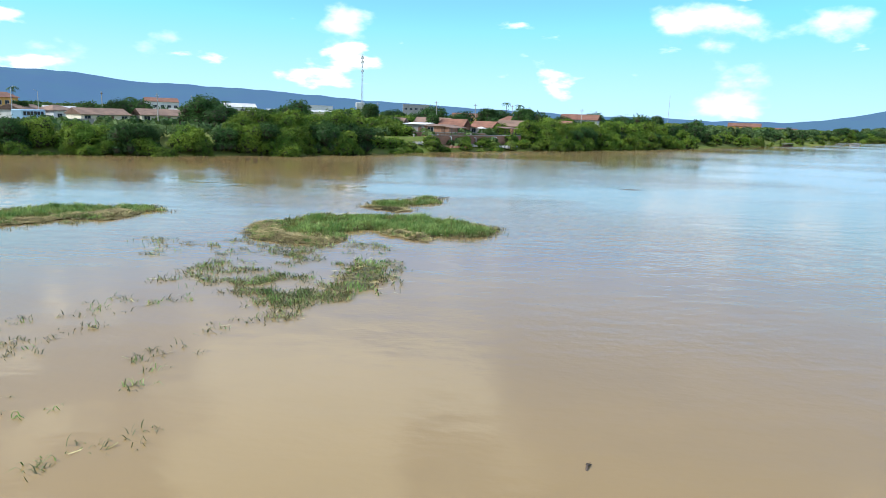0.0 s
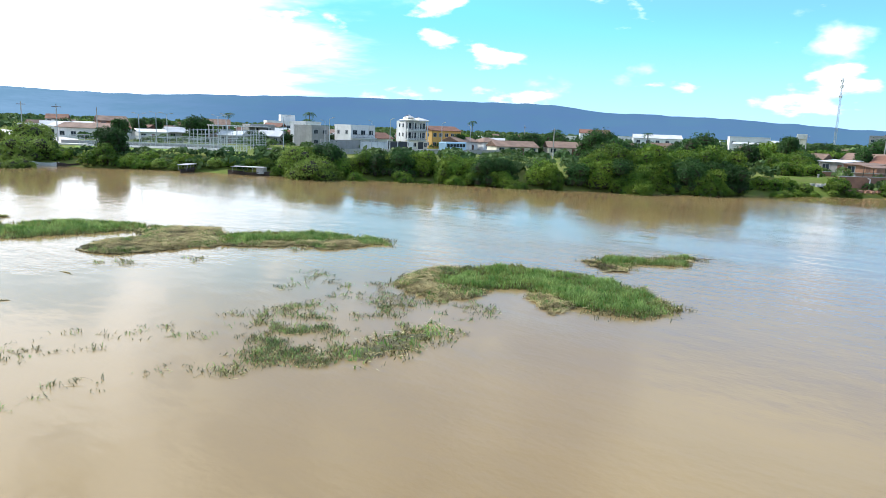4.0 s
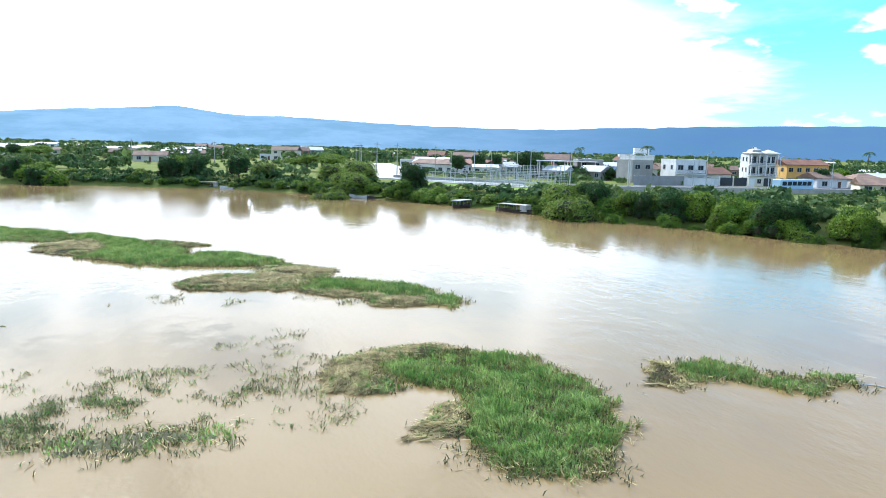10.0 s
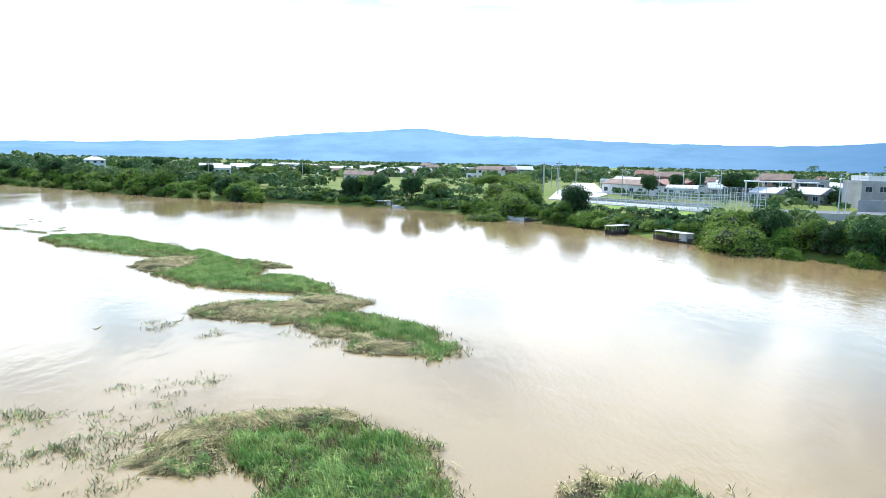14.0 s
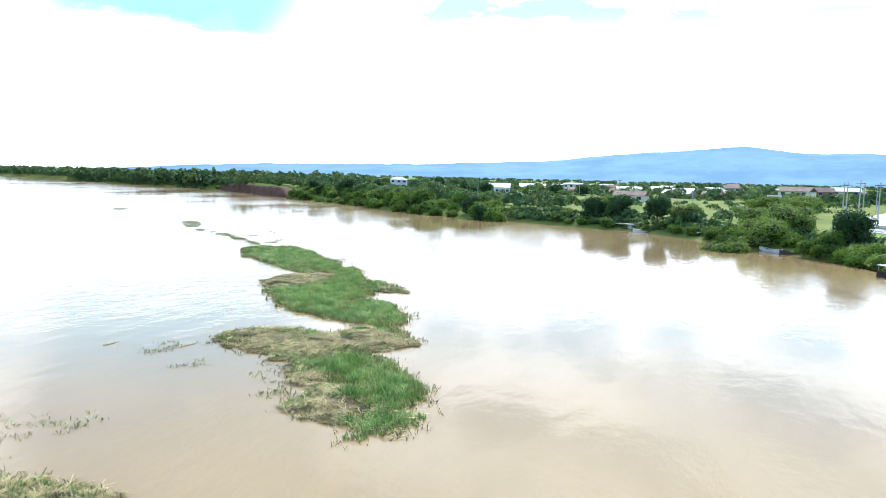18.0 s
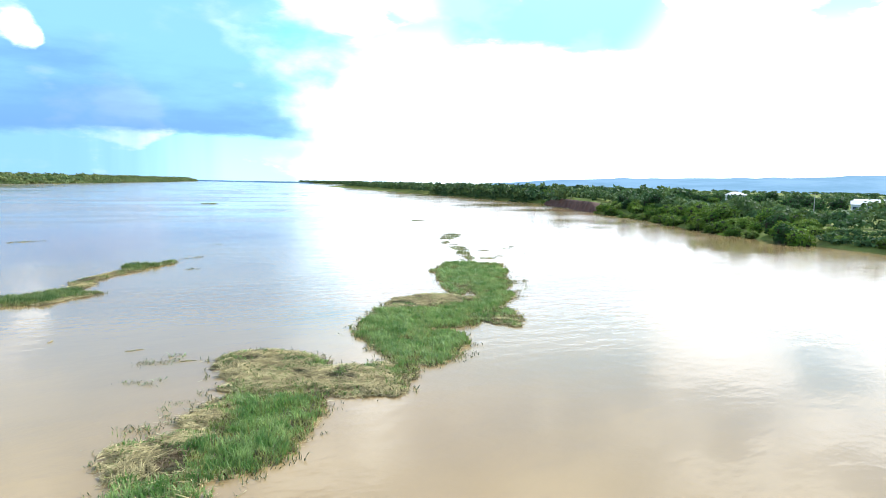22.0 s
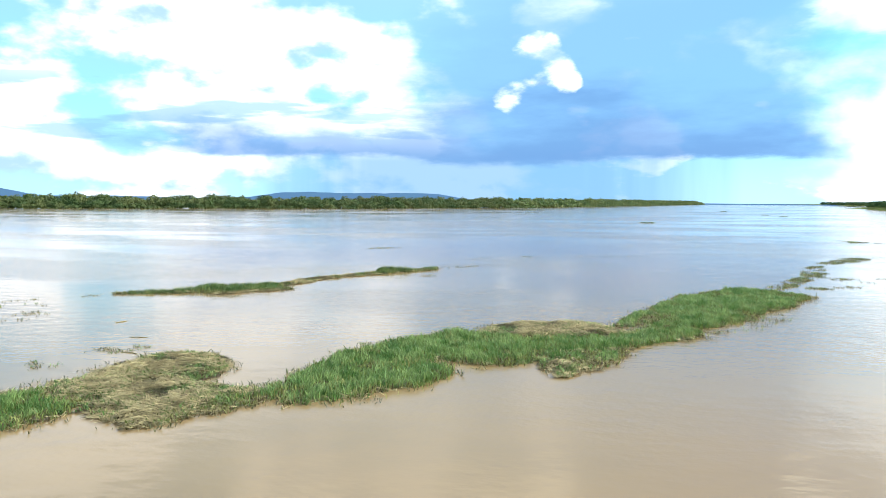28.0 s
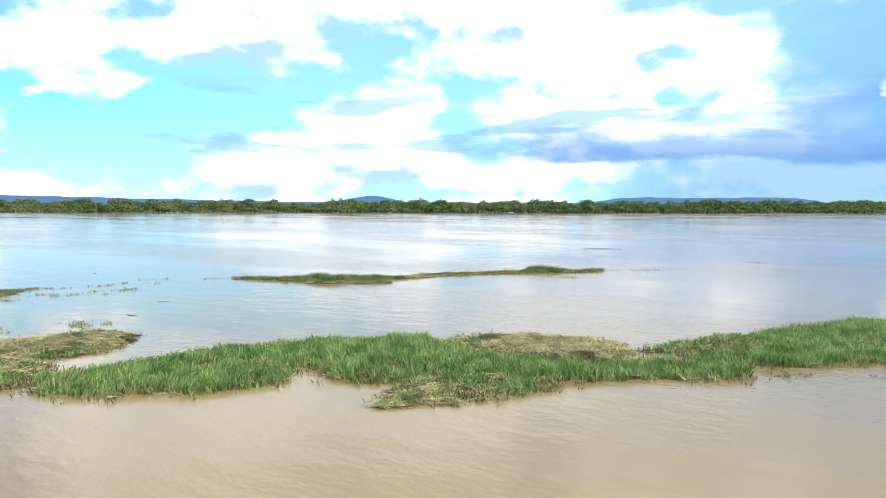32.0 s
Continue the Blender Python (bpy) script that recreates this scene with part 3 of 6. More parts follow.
def reed_island(label, green=(), mixed=(), dry=(), sparse=(), tall=0.85, thick=1.0):
    """A raft of floating reeds. Zones are outlines of (x, y) or bands of (x, y, half-width)."""
    raft = new("reed_island", raft_mesh("reed_island", (*green, *mixed, *dry), MUD))
    tagged(raft, label, "reed bed", "reed islands in the river", "stuff")
    fresh, old, straw, sunk, litter = [], [], [], [], []
    for s in green:
        x, y, d = scatter(s, 185 * thick)
        stand = 0.66 + 0.26 * lumpy(x, y, 0.5) + 0.24 * lumpy(x, y, 1.9)
        high = tall * np.clip(stand, 0.3, 1.15) * (0.55 + 0.45 * np.clip(d / 0.9, 0, 1))
        bare = (lumpy(x + 9, y - 4, 0.6) + 0.6 * lumpy(x, y, 2.0) > 0.62) | (rng.random(len(x)) > 0.25 + d / 0.5)
        fresh.append(blades(x[~bare], y[~bare], high[~bare], 0.6, 0.044, 0.0, 0.5))
        old.append(blades(x[bare][::3], y[bare][::3], 0.4, 0.9, 0.04))
        litter.append(blades(x[bare][1::3], y[bare][1::3], 0.4, 0.9, 0.04))
        x, y, d = scatter(s, 16 * thick)
        old.append(blades(x, y, tall * 0.7, 0.7, 0.045, 0.0, 0.4))
        x, y, d = scatter(s, 38 * thick, -0.25, 0.55)
        keep = lumpy(x, y, 0.35) > -0.15
        straw.append(stalks(x[keep], y[keep], 0.55, 0.0, 0.02, 0.2))
        old.append(blades(x[~keep], y[~keep], 0.35, 1.0, 0.04))
    for s in mixed:
        x, y, d = scatter(s, 120 * thick)
        tuft = lumpy(x, y, 0.8) + 0.5 * lumpy(x, y, 2.3) > -0.05
        fresh.append(blades(x[tuft], y[tuft], (tall * 0.6 * np.clip(0.45 + d, 0.3, 1))[tuft], 0.75, 0.05, 0.0, 0.4))
        old.append(blades(x[~tuft][::2], y[~tuft][::2], tall * 0.45, 1.0, 0.04))
        litter.append(blades(x[~tuft][1::2], y[~tuft][1::2], tall * 0.4, 1.2, 0.04))
        x, y, d = scatter(s, 55 * thick, -0.15)
        straw.append(stalks(x[::2], y[::2], 0.5, 0.0, 0.02, 0.25))
    for s in dry:
        x, y, d = scatter(s, 190 * thick, -0.1)
        patch = lumpy(x, y, 0.45)
        straw.append(stalks(x[patch > -0.3], y[patch > -0.3], 0.8, 0.05, 0.022, 0.3, d[patch > -0.3]))
        litter.append(stalks(x[patch <= 0.0], y[patch <= 0.0], 0.45, 0.01, 0.03, 0.22, d[patch <= 0.0]))
        x, y, d = scatter(s, 100 * thick)
        tuft = lumpy(x + 3, y, 0.6) + 0.6 * lumpy(x, y, 2.2) > 0.16
        fresh.append(blades(x[tuft], y[tuft], (tall * 0.52 * np.clip(0.5 + d, 0.3, 1))[tuft], 0.8, 0.05))
        litter.append(blades(x[~tuft], y[~tuft], (tall * 0.36 * np.clip(0.4 + d, 0.3, 1))[~tuft], 1.2, 0.04))
        x, y, d = scatter(s, 16 * thick)
        old.append(blades(x, y, tall * 0.4, 1.1, 0.045))
    for s in sparse:
        x, y, d = scatter(s, 9)
        cl = lumpy(x, y, 0.7) + 0.7 * lumpy(x, y, 2.4) + 0.5 * rng.random(len(x)) > 0.45
        x, y = x[cl], y[cl]
        x, y = (np.repeat(v, 6) + rng.normal(0, 0.17, 6 * len(v)) for v in (x, y))
        h = len(x) // 2
        fresh.append(blades(x[:h // 2], y[:h // 2], 0.36, 1.1, 0.028, -0.06))
        sunk.append(blades(x[h // 2:], y[h // 2:], 0.34, 1.3, 0.028, -0.06))
        straw.append(stalks(x[::16], y[::16], 0.6, -0.02, 0.025, 0.05))
    for s in (*green, *mixed, *dry):
        x, y, d = scatter(s, 22 * thick, -0.9, 0.1, 1.8)
        loose = lumpy(x, y, 0.9) + 0.6 * lumpy(x, y, 2.6) + 0.5 * d > 0.05
        sunk.append(blades(x[loose], y[loose], 0.4, 1.0, 0.035, -0.05))
        straw.append(stalks(x[loose][::4], y[loose][::4], 0.6, -0.02, 0.025, 0.05))
    for name, pieces, mat in (("green_reeds", fresh, REED), ("drowned_stems", sunk, DROWNED), ("yellowing_reeds", old, REED_OLD), ("dry_stalks", straw, STRAW), ("brown_litter", litter, LITTER)):
        pieces = [p for p in pieces if len(p[0])]
        if pieces:
            attach(new(name, joined(name, pieces, mat)), raft, kind="stuff")
    return raft


reed_island("crescent island of tall green reeds with a dry straw-coloured rim",
            green=[((-8.9, 42.4), (-6.0, 43.2), (-4.7, 45.3), (-2.4, 44.9), (-0.4, 43.9), (1.8, 43.4), (3.6, 45.0), (3.4, 48.2), (1.4, 50.0), (-1.4, 51.2), (-6.0, 51.2), (-9.3, 50.6), (-10.6, 47.6), (-9.8, 44.4))],
            mixed=[((1.6, 42.9), (4.2, 45.4), (4.4, 47.6), (3.2, 48.6), (2.6, 45.6)), ((-7.2, 39.6), (-5.4, 41.5), (-6.0, 43.2), (-8.0, 42.4))],
            dry=[((-9.9, 40.0), (-6.1, 39.5), (-5.6, 41.0), (-8.9, 42.6), (-10.0, 44.4), (-10.6, 47.2), (-12.0, 47.4), (-12.0, 44.1), (-11.1, 41.4)), ((-0.7, 41.8), (-0.1, 42.6), (-0.5, 44.0), (-2.4, 45.1), (-3.4, 44.4))])
reed_island("small oval reed island, green in its middle and straw-coloured at its ends",
            green=[((-4.6, 56.4), (-2.9, 56.6), (-2.0, 60.0), (-2.3, 60.9), (-4.4, 61.3), (-5.7, 60.0), (-5.4, 57.6))],
            mixed=[((-1.9, 59.2), (-0.1, 60.6), (-0.1, 63.5), (-1.0, 65.2), (-2.5, 64.0), (-2.3, 60.9))],
            dry=[((-6.4, 56.4), (-3.3, 54.3), (-2.3, 55.8), (-2.9, 56.8), (-4.9, 56.6), (-5.7, 58.2))])
reed_island("low thinned-out reed patch lying half under water",
            mixed=[((-3.9, 28.1), (-2.2, 29.2), (-1.7, 31.0), (-1.9, 33.0), (-2.7, 35.6), (-4.1, 36.0), (-4.2, 33.7), (-4.4, 31.0))],
            sparse=[((-6.2, 24.7), (-4.8, 24.8), (-3.4, 27.8), (-1.6, 33.0), (-2.3, 36.4), (-7.7, 37.5), (-8.5, 33.0), (-8.3, 29.2), (-7.1, 25.9))] * 5
            + [((-4.2, 38.0, 2.2), (-8.6, 36.0, 3.0), (-9.6, 30.0, 2.6))] * 2
            + [((-10.5, 39.7, 1.6), (-14, 36, 1.4)), ((-6.2, 23.5, 1.2), (-8.6, 18.6, 1.2), (-10.5, 16.5, 0.9)), ((-6.4, 23.4, 0.7), (-8.6, 18.6, 0.7)), ((-13, 21, 1.6), (-12, 25.6, 2.0), (-10, 29, 2.6)), ((-12.6, 39.9, 0.9), (-16.6, 38.3, 0.8), (-15.9, 40.8, 0.7))], tall=0.6, thick=0.45)
reed_island("long chain of green reed beds broken by mats of dry straw",
            green=[((-29.1, 41.0), (-27.6, 43.2), (-26.8, 45.6), (-24.8, 48.0), (-24.0, 51.2), (-26.4, 50.7), (-28.6, 49.8), (-31.3, 46.8), (-33.2, 44.9), (-32.0, 42.8), (-30.0, 42.6)),
                   ((-39.6, 38.0), (-38.9, 41.8), (-42.2, 41.4), (-45.2, 39.6), (-47.2, 37.6), (-48.2, 35.0), (-47.0, 31.2), (-49.2, 33.0), (-52.4, 32.6), (-53.4, 30.2), (-57.0, 28.6), (-60.2, 26.6), (-64.5, 22.6), (-63.2, 16.6), (-60.0, 22.6), (-56.6, 24.6), (-52.0, 25.2), (-48.8, 24.6), (-47.2, 23.6), (-43.2, 28.2), (-40.9, 32.0)),
                   ((-63.6, 20.4), (-66.6, 19.4), (-70.2, 14.0), (-76.6, 6.8), (-80.0, 1.6), (-78.0, -2.0), (-73.0, -2.8), (-67.2, 3.6), (-63.2, 10.6))],
            mixed=[((-21.6, 48.6), (-20.6, 50.9), (-21.9, 52.2), (-24.5, 52.0), (-24.6, 49.6)), ((-38.4, 39.2), (-36.0, 41.4), (-37.0, 45.0), (-39.4, 42.0)),
                   ((-53.4, 30.4), (-54.6, 33.4), (-58.4, 30.6), (-58.8, 28.0), (-57.0, 28.4)), ((-62.6, 12.0), (-63.8, 15.6), (-61.4, 19.0), (-58.4, 20.6), (-60.6, 15.0))],
            dry=[((-22.0, 45.7), (-21.2, 48.8), (-24.6, 49.8), (-25.0, 48.2), (-26.6, 46.0), (-24.1, 45.6)),
                 ((-29.6, 36.0), (-28.6, 40.2), (-29.6, 42.4), (-32.2, 42.6), (-34.2, 44.6), (-36.4, 45.2), (-38.6, 42.4), (-39.2, 39.4), (-36.2, 38.6), (-35.8, 35.4), (-34.6, 33.0), (-32.4, 32.4), (-30.8, 33.2)),
                 ((-49.6, 21.6), (-51.9, 19.4), (-55.0, 18.4), (-57.8, 19.8), (-59.6, 22.8), (-56.4, 25.0), (-52.3, 25.6), (-48.6, 24.8)), ((-53.2, 33.4), (-52.8, 30.8), (-54.2, 32.0), (-55.8, 33.2), (-53.9, 35.0)), ((-29.2, 41.4), (-27.6, 43.6), (-26.4, 46.2), (-25.0, 46.8), (-25.6, 44.4), (-28.0, 41.2))],
            sparse=[*[((-79.0, -5.0, 0.8), (-86.5, -16, 1.2), (-91, -25, 1.5), (-94.5, -33, 1.0))] * 3, *[((-83, -6, 0.9), (-88, -8, 1.0))] * 2, *[((-98, -38, 1.2), (-102, -42, 1.6), (-107, -48, 2.0))] * 3, ((-130, -104, 1.4), (-134, -95, 1.2)), ((-92, -12.5, 0.7), (-95, -9.5, 0.7)), ((-90, -18, 0.8), (-97, -17, 0.8)), ((-100, -19.7, 0.7), (-103, -20.4, 0.6)), ((-90, -15.5, 0.9), (-92, -16.5, 0.8)), ((-64, 24, 1.2), (-72, 14, 1.5)), ((-24.0, 44, 1.2), (-26, 41.6, 1.0)), ((-26.5, 31.9, 0.8), (-28.4, 31.6, 0.9)), ((-24.1, 36.2, 0.6), (-26.3, 36.4, 0.6))])
reed_island("thin drifting band of reeds and straw far out in the river",
            green=[((-17.6, 7.4), (-23.4, 7.0), (-27.6, 2.6), (-25.8, -0.4), (-22.0, 1.6), (-19.0, 4.4)), ((-32.7, -11.4), (-37.4, -15.6), (-38.2, -18.0), (-34.4, -17.6))],
            mixed=[((-13.0, 9.0, 0.4), (-18.5, 7, 0.8)), ((-37.4, -16.6, 0.9), (-40.6, -20.6, 0.6))],
            dry=[((-26.4, 0.0, 0.9), (-27.4, -4.6, 0.9), (-30.4, -9.4, 0.9), (-33.6, -13.0, 0.9)), ((-22.4, 7.4, 0.5), (-27.8, 2.6, 0.5))],
            sparse=[((-40.4, -11.8, 0.8), (-42, -12.6, 0.8)), ((-42, -22.5, 0.6), (-46, -25, 0.6)), ((-53, -42.5, 0.9), (-54.6, -43.5, 0.8)), ((-6, 15, 0.4), (-12, 9.6, 0.4)), ((-24, -58, 1.4), (-28, -60, 1.2))], tall=0.9)
for cx, cy, cr in ((-108, -238, 3.2), (-232, -455, 3.0), (-225, -400, 2.4), (-256, -640, 3.0), (-130, -98, 1.4)):
    reed_island("small floating clump of reeds adrift on the river", mixed=[((cx - cr * 0.5, cy, cr * 0.5), (cx + cr * 0.5, cy - 0.6, cr * 0.5))], thick=0.5)

# ---- trees ----


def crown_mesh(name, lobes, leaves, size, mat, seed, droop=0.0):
    """Leaf sprays on and in a heap of lobes (x, y, z, r, rz), round dark cores painted as shade."""
    g = np.random.default_rng(seed)
    lobes = np.array(lobes, float)
    share = lobes[:, 3] ** 2 / (lobes[:, 3] ** 2).sum()
    which = g.choice(len(lobes), leaves, p=share)
    d = g.normal(size=(leaves, 3))
    d /= np.linalg.norm(d, axis=1)[:, None]
    d[:, 2] = np.where(d[:, 2] < -0.45, -d[:, 2] * 0.6, d[:, 2])
    L = lobes[which]
    rad = np.stack([L[:, 3], L[:, 3], L[:, 4]], -1)
    lump = 1 + 0.16 * np.sin(d[:, 0] * 7 + L[:, 0]) * np.cos(d[:, 1] * 6 + L[:, 1]) + 0.10 * np.sin(d[:, 2] * 11 + L[:, 0])
    c = L[:, :3] + d * rad * (lump * (0.80 + 0.26 * g.random(leaves)))[:, None]
    c[:, 2] -= droop * (1 - d[:, 2]) * L[:, 4] * 0.3
    n = d + 0.75 * g.normal(size=(leaves, 3))
    n[:, 2] += 0.35
    n /= np.linalg.norm(n, axis=1)[:, None]
    t = np.cross(n, g.normal(size=(leaves, 3)))
    t /= np.linalg.norm(t, axis=1)[:, None]
    b = np.cross(n, t)
    s = (size * (0.55 + 0.9 * g.random(leaves)))[:, None]
    v = np.stack([c - t * s, c - b * s * 0.55 + n * s * 0.12, c + t * s, c + b * s * 0.55 + n * s * 0.12], 1).reshape(-1, 3)
    faces = [(i, i + 1, i + 2, i + 3) for i in range(0, 4 * leaves, 4)]
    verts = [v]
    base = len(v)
    # closed core in each lobe, its dark colour painted for the crown's inner shade
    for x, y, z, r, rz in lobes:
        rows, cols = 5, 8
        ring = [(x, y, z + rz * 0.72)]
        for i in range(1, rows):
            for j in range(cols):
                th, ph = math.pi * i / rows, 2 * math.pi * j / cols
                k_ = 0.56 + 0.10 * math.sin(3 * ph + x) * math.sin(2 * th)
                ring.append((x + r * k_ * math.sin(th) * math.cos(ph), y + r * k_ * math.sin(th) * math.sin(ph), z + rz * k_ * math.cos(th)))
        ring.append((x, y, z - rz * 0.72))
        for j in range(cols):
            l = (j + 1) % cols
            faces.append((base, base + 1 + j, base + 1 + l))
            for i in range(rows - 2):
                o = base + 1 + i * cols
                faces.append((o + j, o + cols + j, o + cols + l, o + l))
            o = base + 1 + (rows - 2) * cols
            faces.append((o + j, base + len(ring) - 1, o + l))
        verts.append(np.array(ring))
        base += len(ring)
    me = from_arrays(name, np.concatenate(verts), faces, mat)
    me.materials.append(CROWN_SHADE)
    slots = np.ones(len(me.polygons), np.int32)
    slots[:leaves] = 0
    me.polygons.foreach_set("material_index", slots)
    return me


def heap(seed, width, height, base, count, flat=0.8, skirt=0):
    """Lobes of a crown: a main mass and smaller ones round it."""
    r = random.Random(seed)
    out = [(0, 0, base + height * 0.45, width * 0.34, height * 0.42)]
    for k_ in range(count):
        a, f = 2 * math.pi * k_ / count + r.uniform(-0.5, 0.5), r.uniform(0.45, 1.0)
        s = r.uniform(0.16, 0.28)
        out.append((math.cos(a) * width * 0.36 * f, math.sin(a) * width * 0.36 * f, base + height * r.uniform(0.28, 0.8 - 0.25 * f), width * s, height * s * 1.25 * flat))
    for k_ in range(skirt):
        a = 2 * math.pi * (k_ + 0.5) / skirt + r.uniform(-0.3, 0.3)
        f, s = r.uniform(0.85, 1.1), r.uniform(0.13, 0.19)
        out.append((math.cos(a) * width * 0.36 * f, math.sin(a) * width * 0.36 * f, base + height * r.uniform(0.06, 0.2), width * s, height * s * 1.1))
    return out


def trunk_mesh(seed, width, height, base, thick):
    r = random.Random(seed)
    bm = bmesh.new()
    fork = base + height * 0.15
    rod(bm, (0, 0, -0.9), (0.1, 0.05, fork * 0.6), thick, thick * 0.8, 8)
    rod(bm, (0.1, 0.05, fork * 0.6), (0, 0.1, fork), thick * 0.8, thick * 0.65, 8)
    for k_ in range(5):
        a = 2 * math.pi * k_ / 5 + r.uniform(-0.4, 0.4)
        mid = (math.cos(a) * width * 0.14, math.sin(a) * width * 0.14, fork + height * 0.16)
        rod(bm, (0, 0.1, fork * 0.94), mid, thick * 0.5, thick * 0.32, 6)
        rod(bm, mid, (math.cos(a) * width * 0.33, math.sin(a) * width * 0.33, fork + height * r.uniform(0.25, 0.5)), thick * 0.32, thick * 0.1, 5)
    me = bpy.data.meshes.new("trunk")
    bm.to_mesh(me)
    bm.free()
    me.materials.append(BARK)
    return me


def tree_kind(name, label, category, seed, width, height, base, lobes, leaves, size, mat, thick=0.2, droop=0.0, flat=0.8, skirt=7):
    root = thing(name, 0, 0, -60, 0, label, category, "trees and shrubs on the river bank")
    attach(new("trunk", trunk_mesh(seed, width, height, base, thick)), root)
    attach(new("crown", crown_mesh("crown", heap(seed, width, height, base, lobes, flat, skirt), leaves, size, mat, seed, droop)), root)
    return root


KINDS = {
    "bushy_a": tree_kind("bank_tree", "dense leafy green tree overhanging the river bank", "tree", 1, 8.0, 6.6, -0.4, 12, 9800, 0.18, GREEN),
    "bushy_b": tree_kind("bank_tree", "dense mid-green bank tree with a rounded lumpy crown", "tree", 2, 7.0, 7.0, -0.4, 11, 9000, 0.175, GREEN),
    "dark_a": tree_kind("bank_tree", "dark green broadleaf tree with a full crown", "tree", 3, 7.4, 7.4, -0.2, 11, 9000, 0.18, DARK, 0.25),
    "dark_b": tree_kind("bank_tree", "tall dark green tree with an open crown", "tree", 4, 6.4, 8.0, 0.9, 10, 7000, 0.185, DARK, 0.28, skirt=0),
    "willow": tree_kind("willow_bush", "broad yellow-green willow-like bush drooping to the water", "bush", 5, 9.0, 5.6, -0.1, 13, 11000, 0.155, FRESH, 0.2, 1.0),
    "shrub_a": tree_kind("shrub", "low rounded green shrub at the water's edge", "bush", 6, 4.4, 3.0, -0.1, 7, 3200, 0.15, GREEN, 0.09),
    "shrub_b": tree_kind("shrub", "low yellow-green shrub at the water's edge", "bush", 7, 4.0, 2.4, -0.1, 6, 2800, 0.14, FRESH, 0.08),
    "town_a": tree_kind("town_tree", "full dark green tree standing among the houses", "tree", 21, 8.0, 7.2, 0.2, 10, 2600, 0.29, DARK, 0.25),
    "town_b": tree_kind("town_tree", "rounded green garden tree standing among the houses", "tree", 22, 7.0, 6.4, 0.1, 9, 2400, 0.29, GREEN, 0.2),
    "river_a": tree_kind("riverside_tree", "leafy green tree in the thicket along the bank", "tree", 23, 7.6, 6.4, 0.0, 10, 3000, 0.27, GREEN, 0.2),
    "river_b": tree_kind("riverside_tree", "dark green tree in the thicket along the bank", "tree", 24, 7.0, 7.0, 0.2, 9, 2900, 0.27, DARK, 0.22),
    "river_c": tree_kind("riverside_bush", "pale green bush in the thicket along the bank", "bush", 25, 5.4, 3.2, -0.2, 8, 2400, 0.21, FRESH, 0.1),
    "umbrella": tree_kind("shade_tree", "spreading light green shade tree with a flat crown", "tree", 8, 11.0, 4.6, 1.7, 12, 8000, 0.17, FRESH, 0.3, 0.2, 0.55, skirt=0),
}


def plant(kind, x, y, size=1.0, tall=1.0, z=None, turn=None):
    z = float(land_height(x, y)) if z is None else z
    turn = random.uniform(0, 360) if turn is None else turn
    return copy_thing(KINDS[kind], pose(x, y, z, 0, 0, turn) @ Matrix.Diagonal((size, size, size * tall, 1)))


def along(line, step, start, end):
    """Places along a polyline between two indices, with the way across it to the land side."""
    for (ax0, ay0), (bx0, by0) in zip(line[start:end], line[start + 1:end + 1]):
        l = math.hypot(bx0 - ax0, by0 - ay0)
        for k_ in range(max(1, round(l / step))):
            f = (k_ + 0.5) / max(1, round(l / step))
            yield ax0 + (bx0 - ax0) * f, ay0 + (by0 - ay0) * f, (by0 - ay0) / l, -(bx0 - ax0) / l


# thick belt of trees in front of the town, with a gap before the riverside houses
random.seed(11)
MOORINGS = ((-97.5, 82.0), (-94, 85), (-87.8, 87.4), (-84.5, 86), (-154.6, 36.2), (-151.6, 52.0), (-149.6, 55.6), (-147, 58.4), (-121.8, 66.6), (-118.6, 69.6))


def free(x, y, r=4.2):
    return all(math.hypot(x - a, y - b) > r for a, b in MOORINGS)


for x, y, ux, uy in along(TOWN_BANK, 2.9, 4, 11):
    gap, low_part = -14 < x < 26, x < -34
    for back, kinds, s in ((-1.2, ("shrub_a", "bushy_b", "shrub_b", "bushy_a"), 0.62), (1.6, ("bushy_a", "bushy_b", "bushy_a", "dark_a"), 0.80), (5.6, ("bushy_a", "bushy_b", "bushy_b"), 1.0)):
        if (gap or low_part) and back > 5:
            continue
        f = back + random.uniform(-0.8, 1.2)
        px_, py_ = x + ux * f + random.uniform(-1, 1), y + uy * f + random.uniform(-1, 1)
        s *= random.uniform(0.78, 1.1) * (0.9 if low_part else 1.0)
        if random.random() < ((0.5 if -6 < x < 16 else 0.85) if gap else 0.96) and free(px_, py_):
            plant(random.choice(("shrub_a", "shrub_a", "shrub_b")) if gap else random.choice(kinds), px_, py_, s * (1.15 if gap else 1))
# lower shrubs in front of the sports ground
for x, y, ux, uy in along(TOWN_BANK, 3.2, 11, 14):
    for back in (0.8, 3.2):
        if random.random() < 0.85 and free(x + ux * back, y + uy * back, 2.8):
            plant(random.choice(("shrub_a", "shrub_b", "shrub_a")), x + ux * (back - 0.8), y + uy * (back - 0.8), random.uniform(0.65, 0.95))
for x, y, ux, uy in along(TOWN_BANK, 3.6, 14, 17):
    if random.random() < 0.75 and free(x, y, 3.6):
        plant(random.choice(("shrub_a", "shrub_b", "shrub_a")), x + ux * random.uniform(-0.5, 4), y + uy * random.uniform(-0.5, 4), random.uniform(0.5, 0.95))
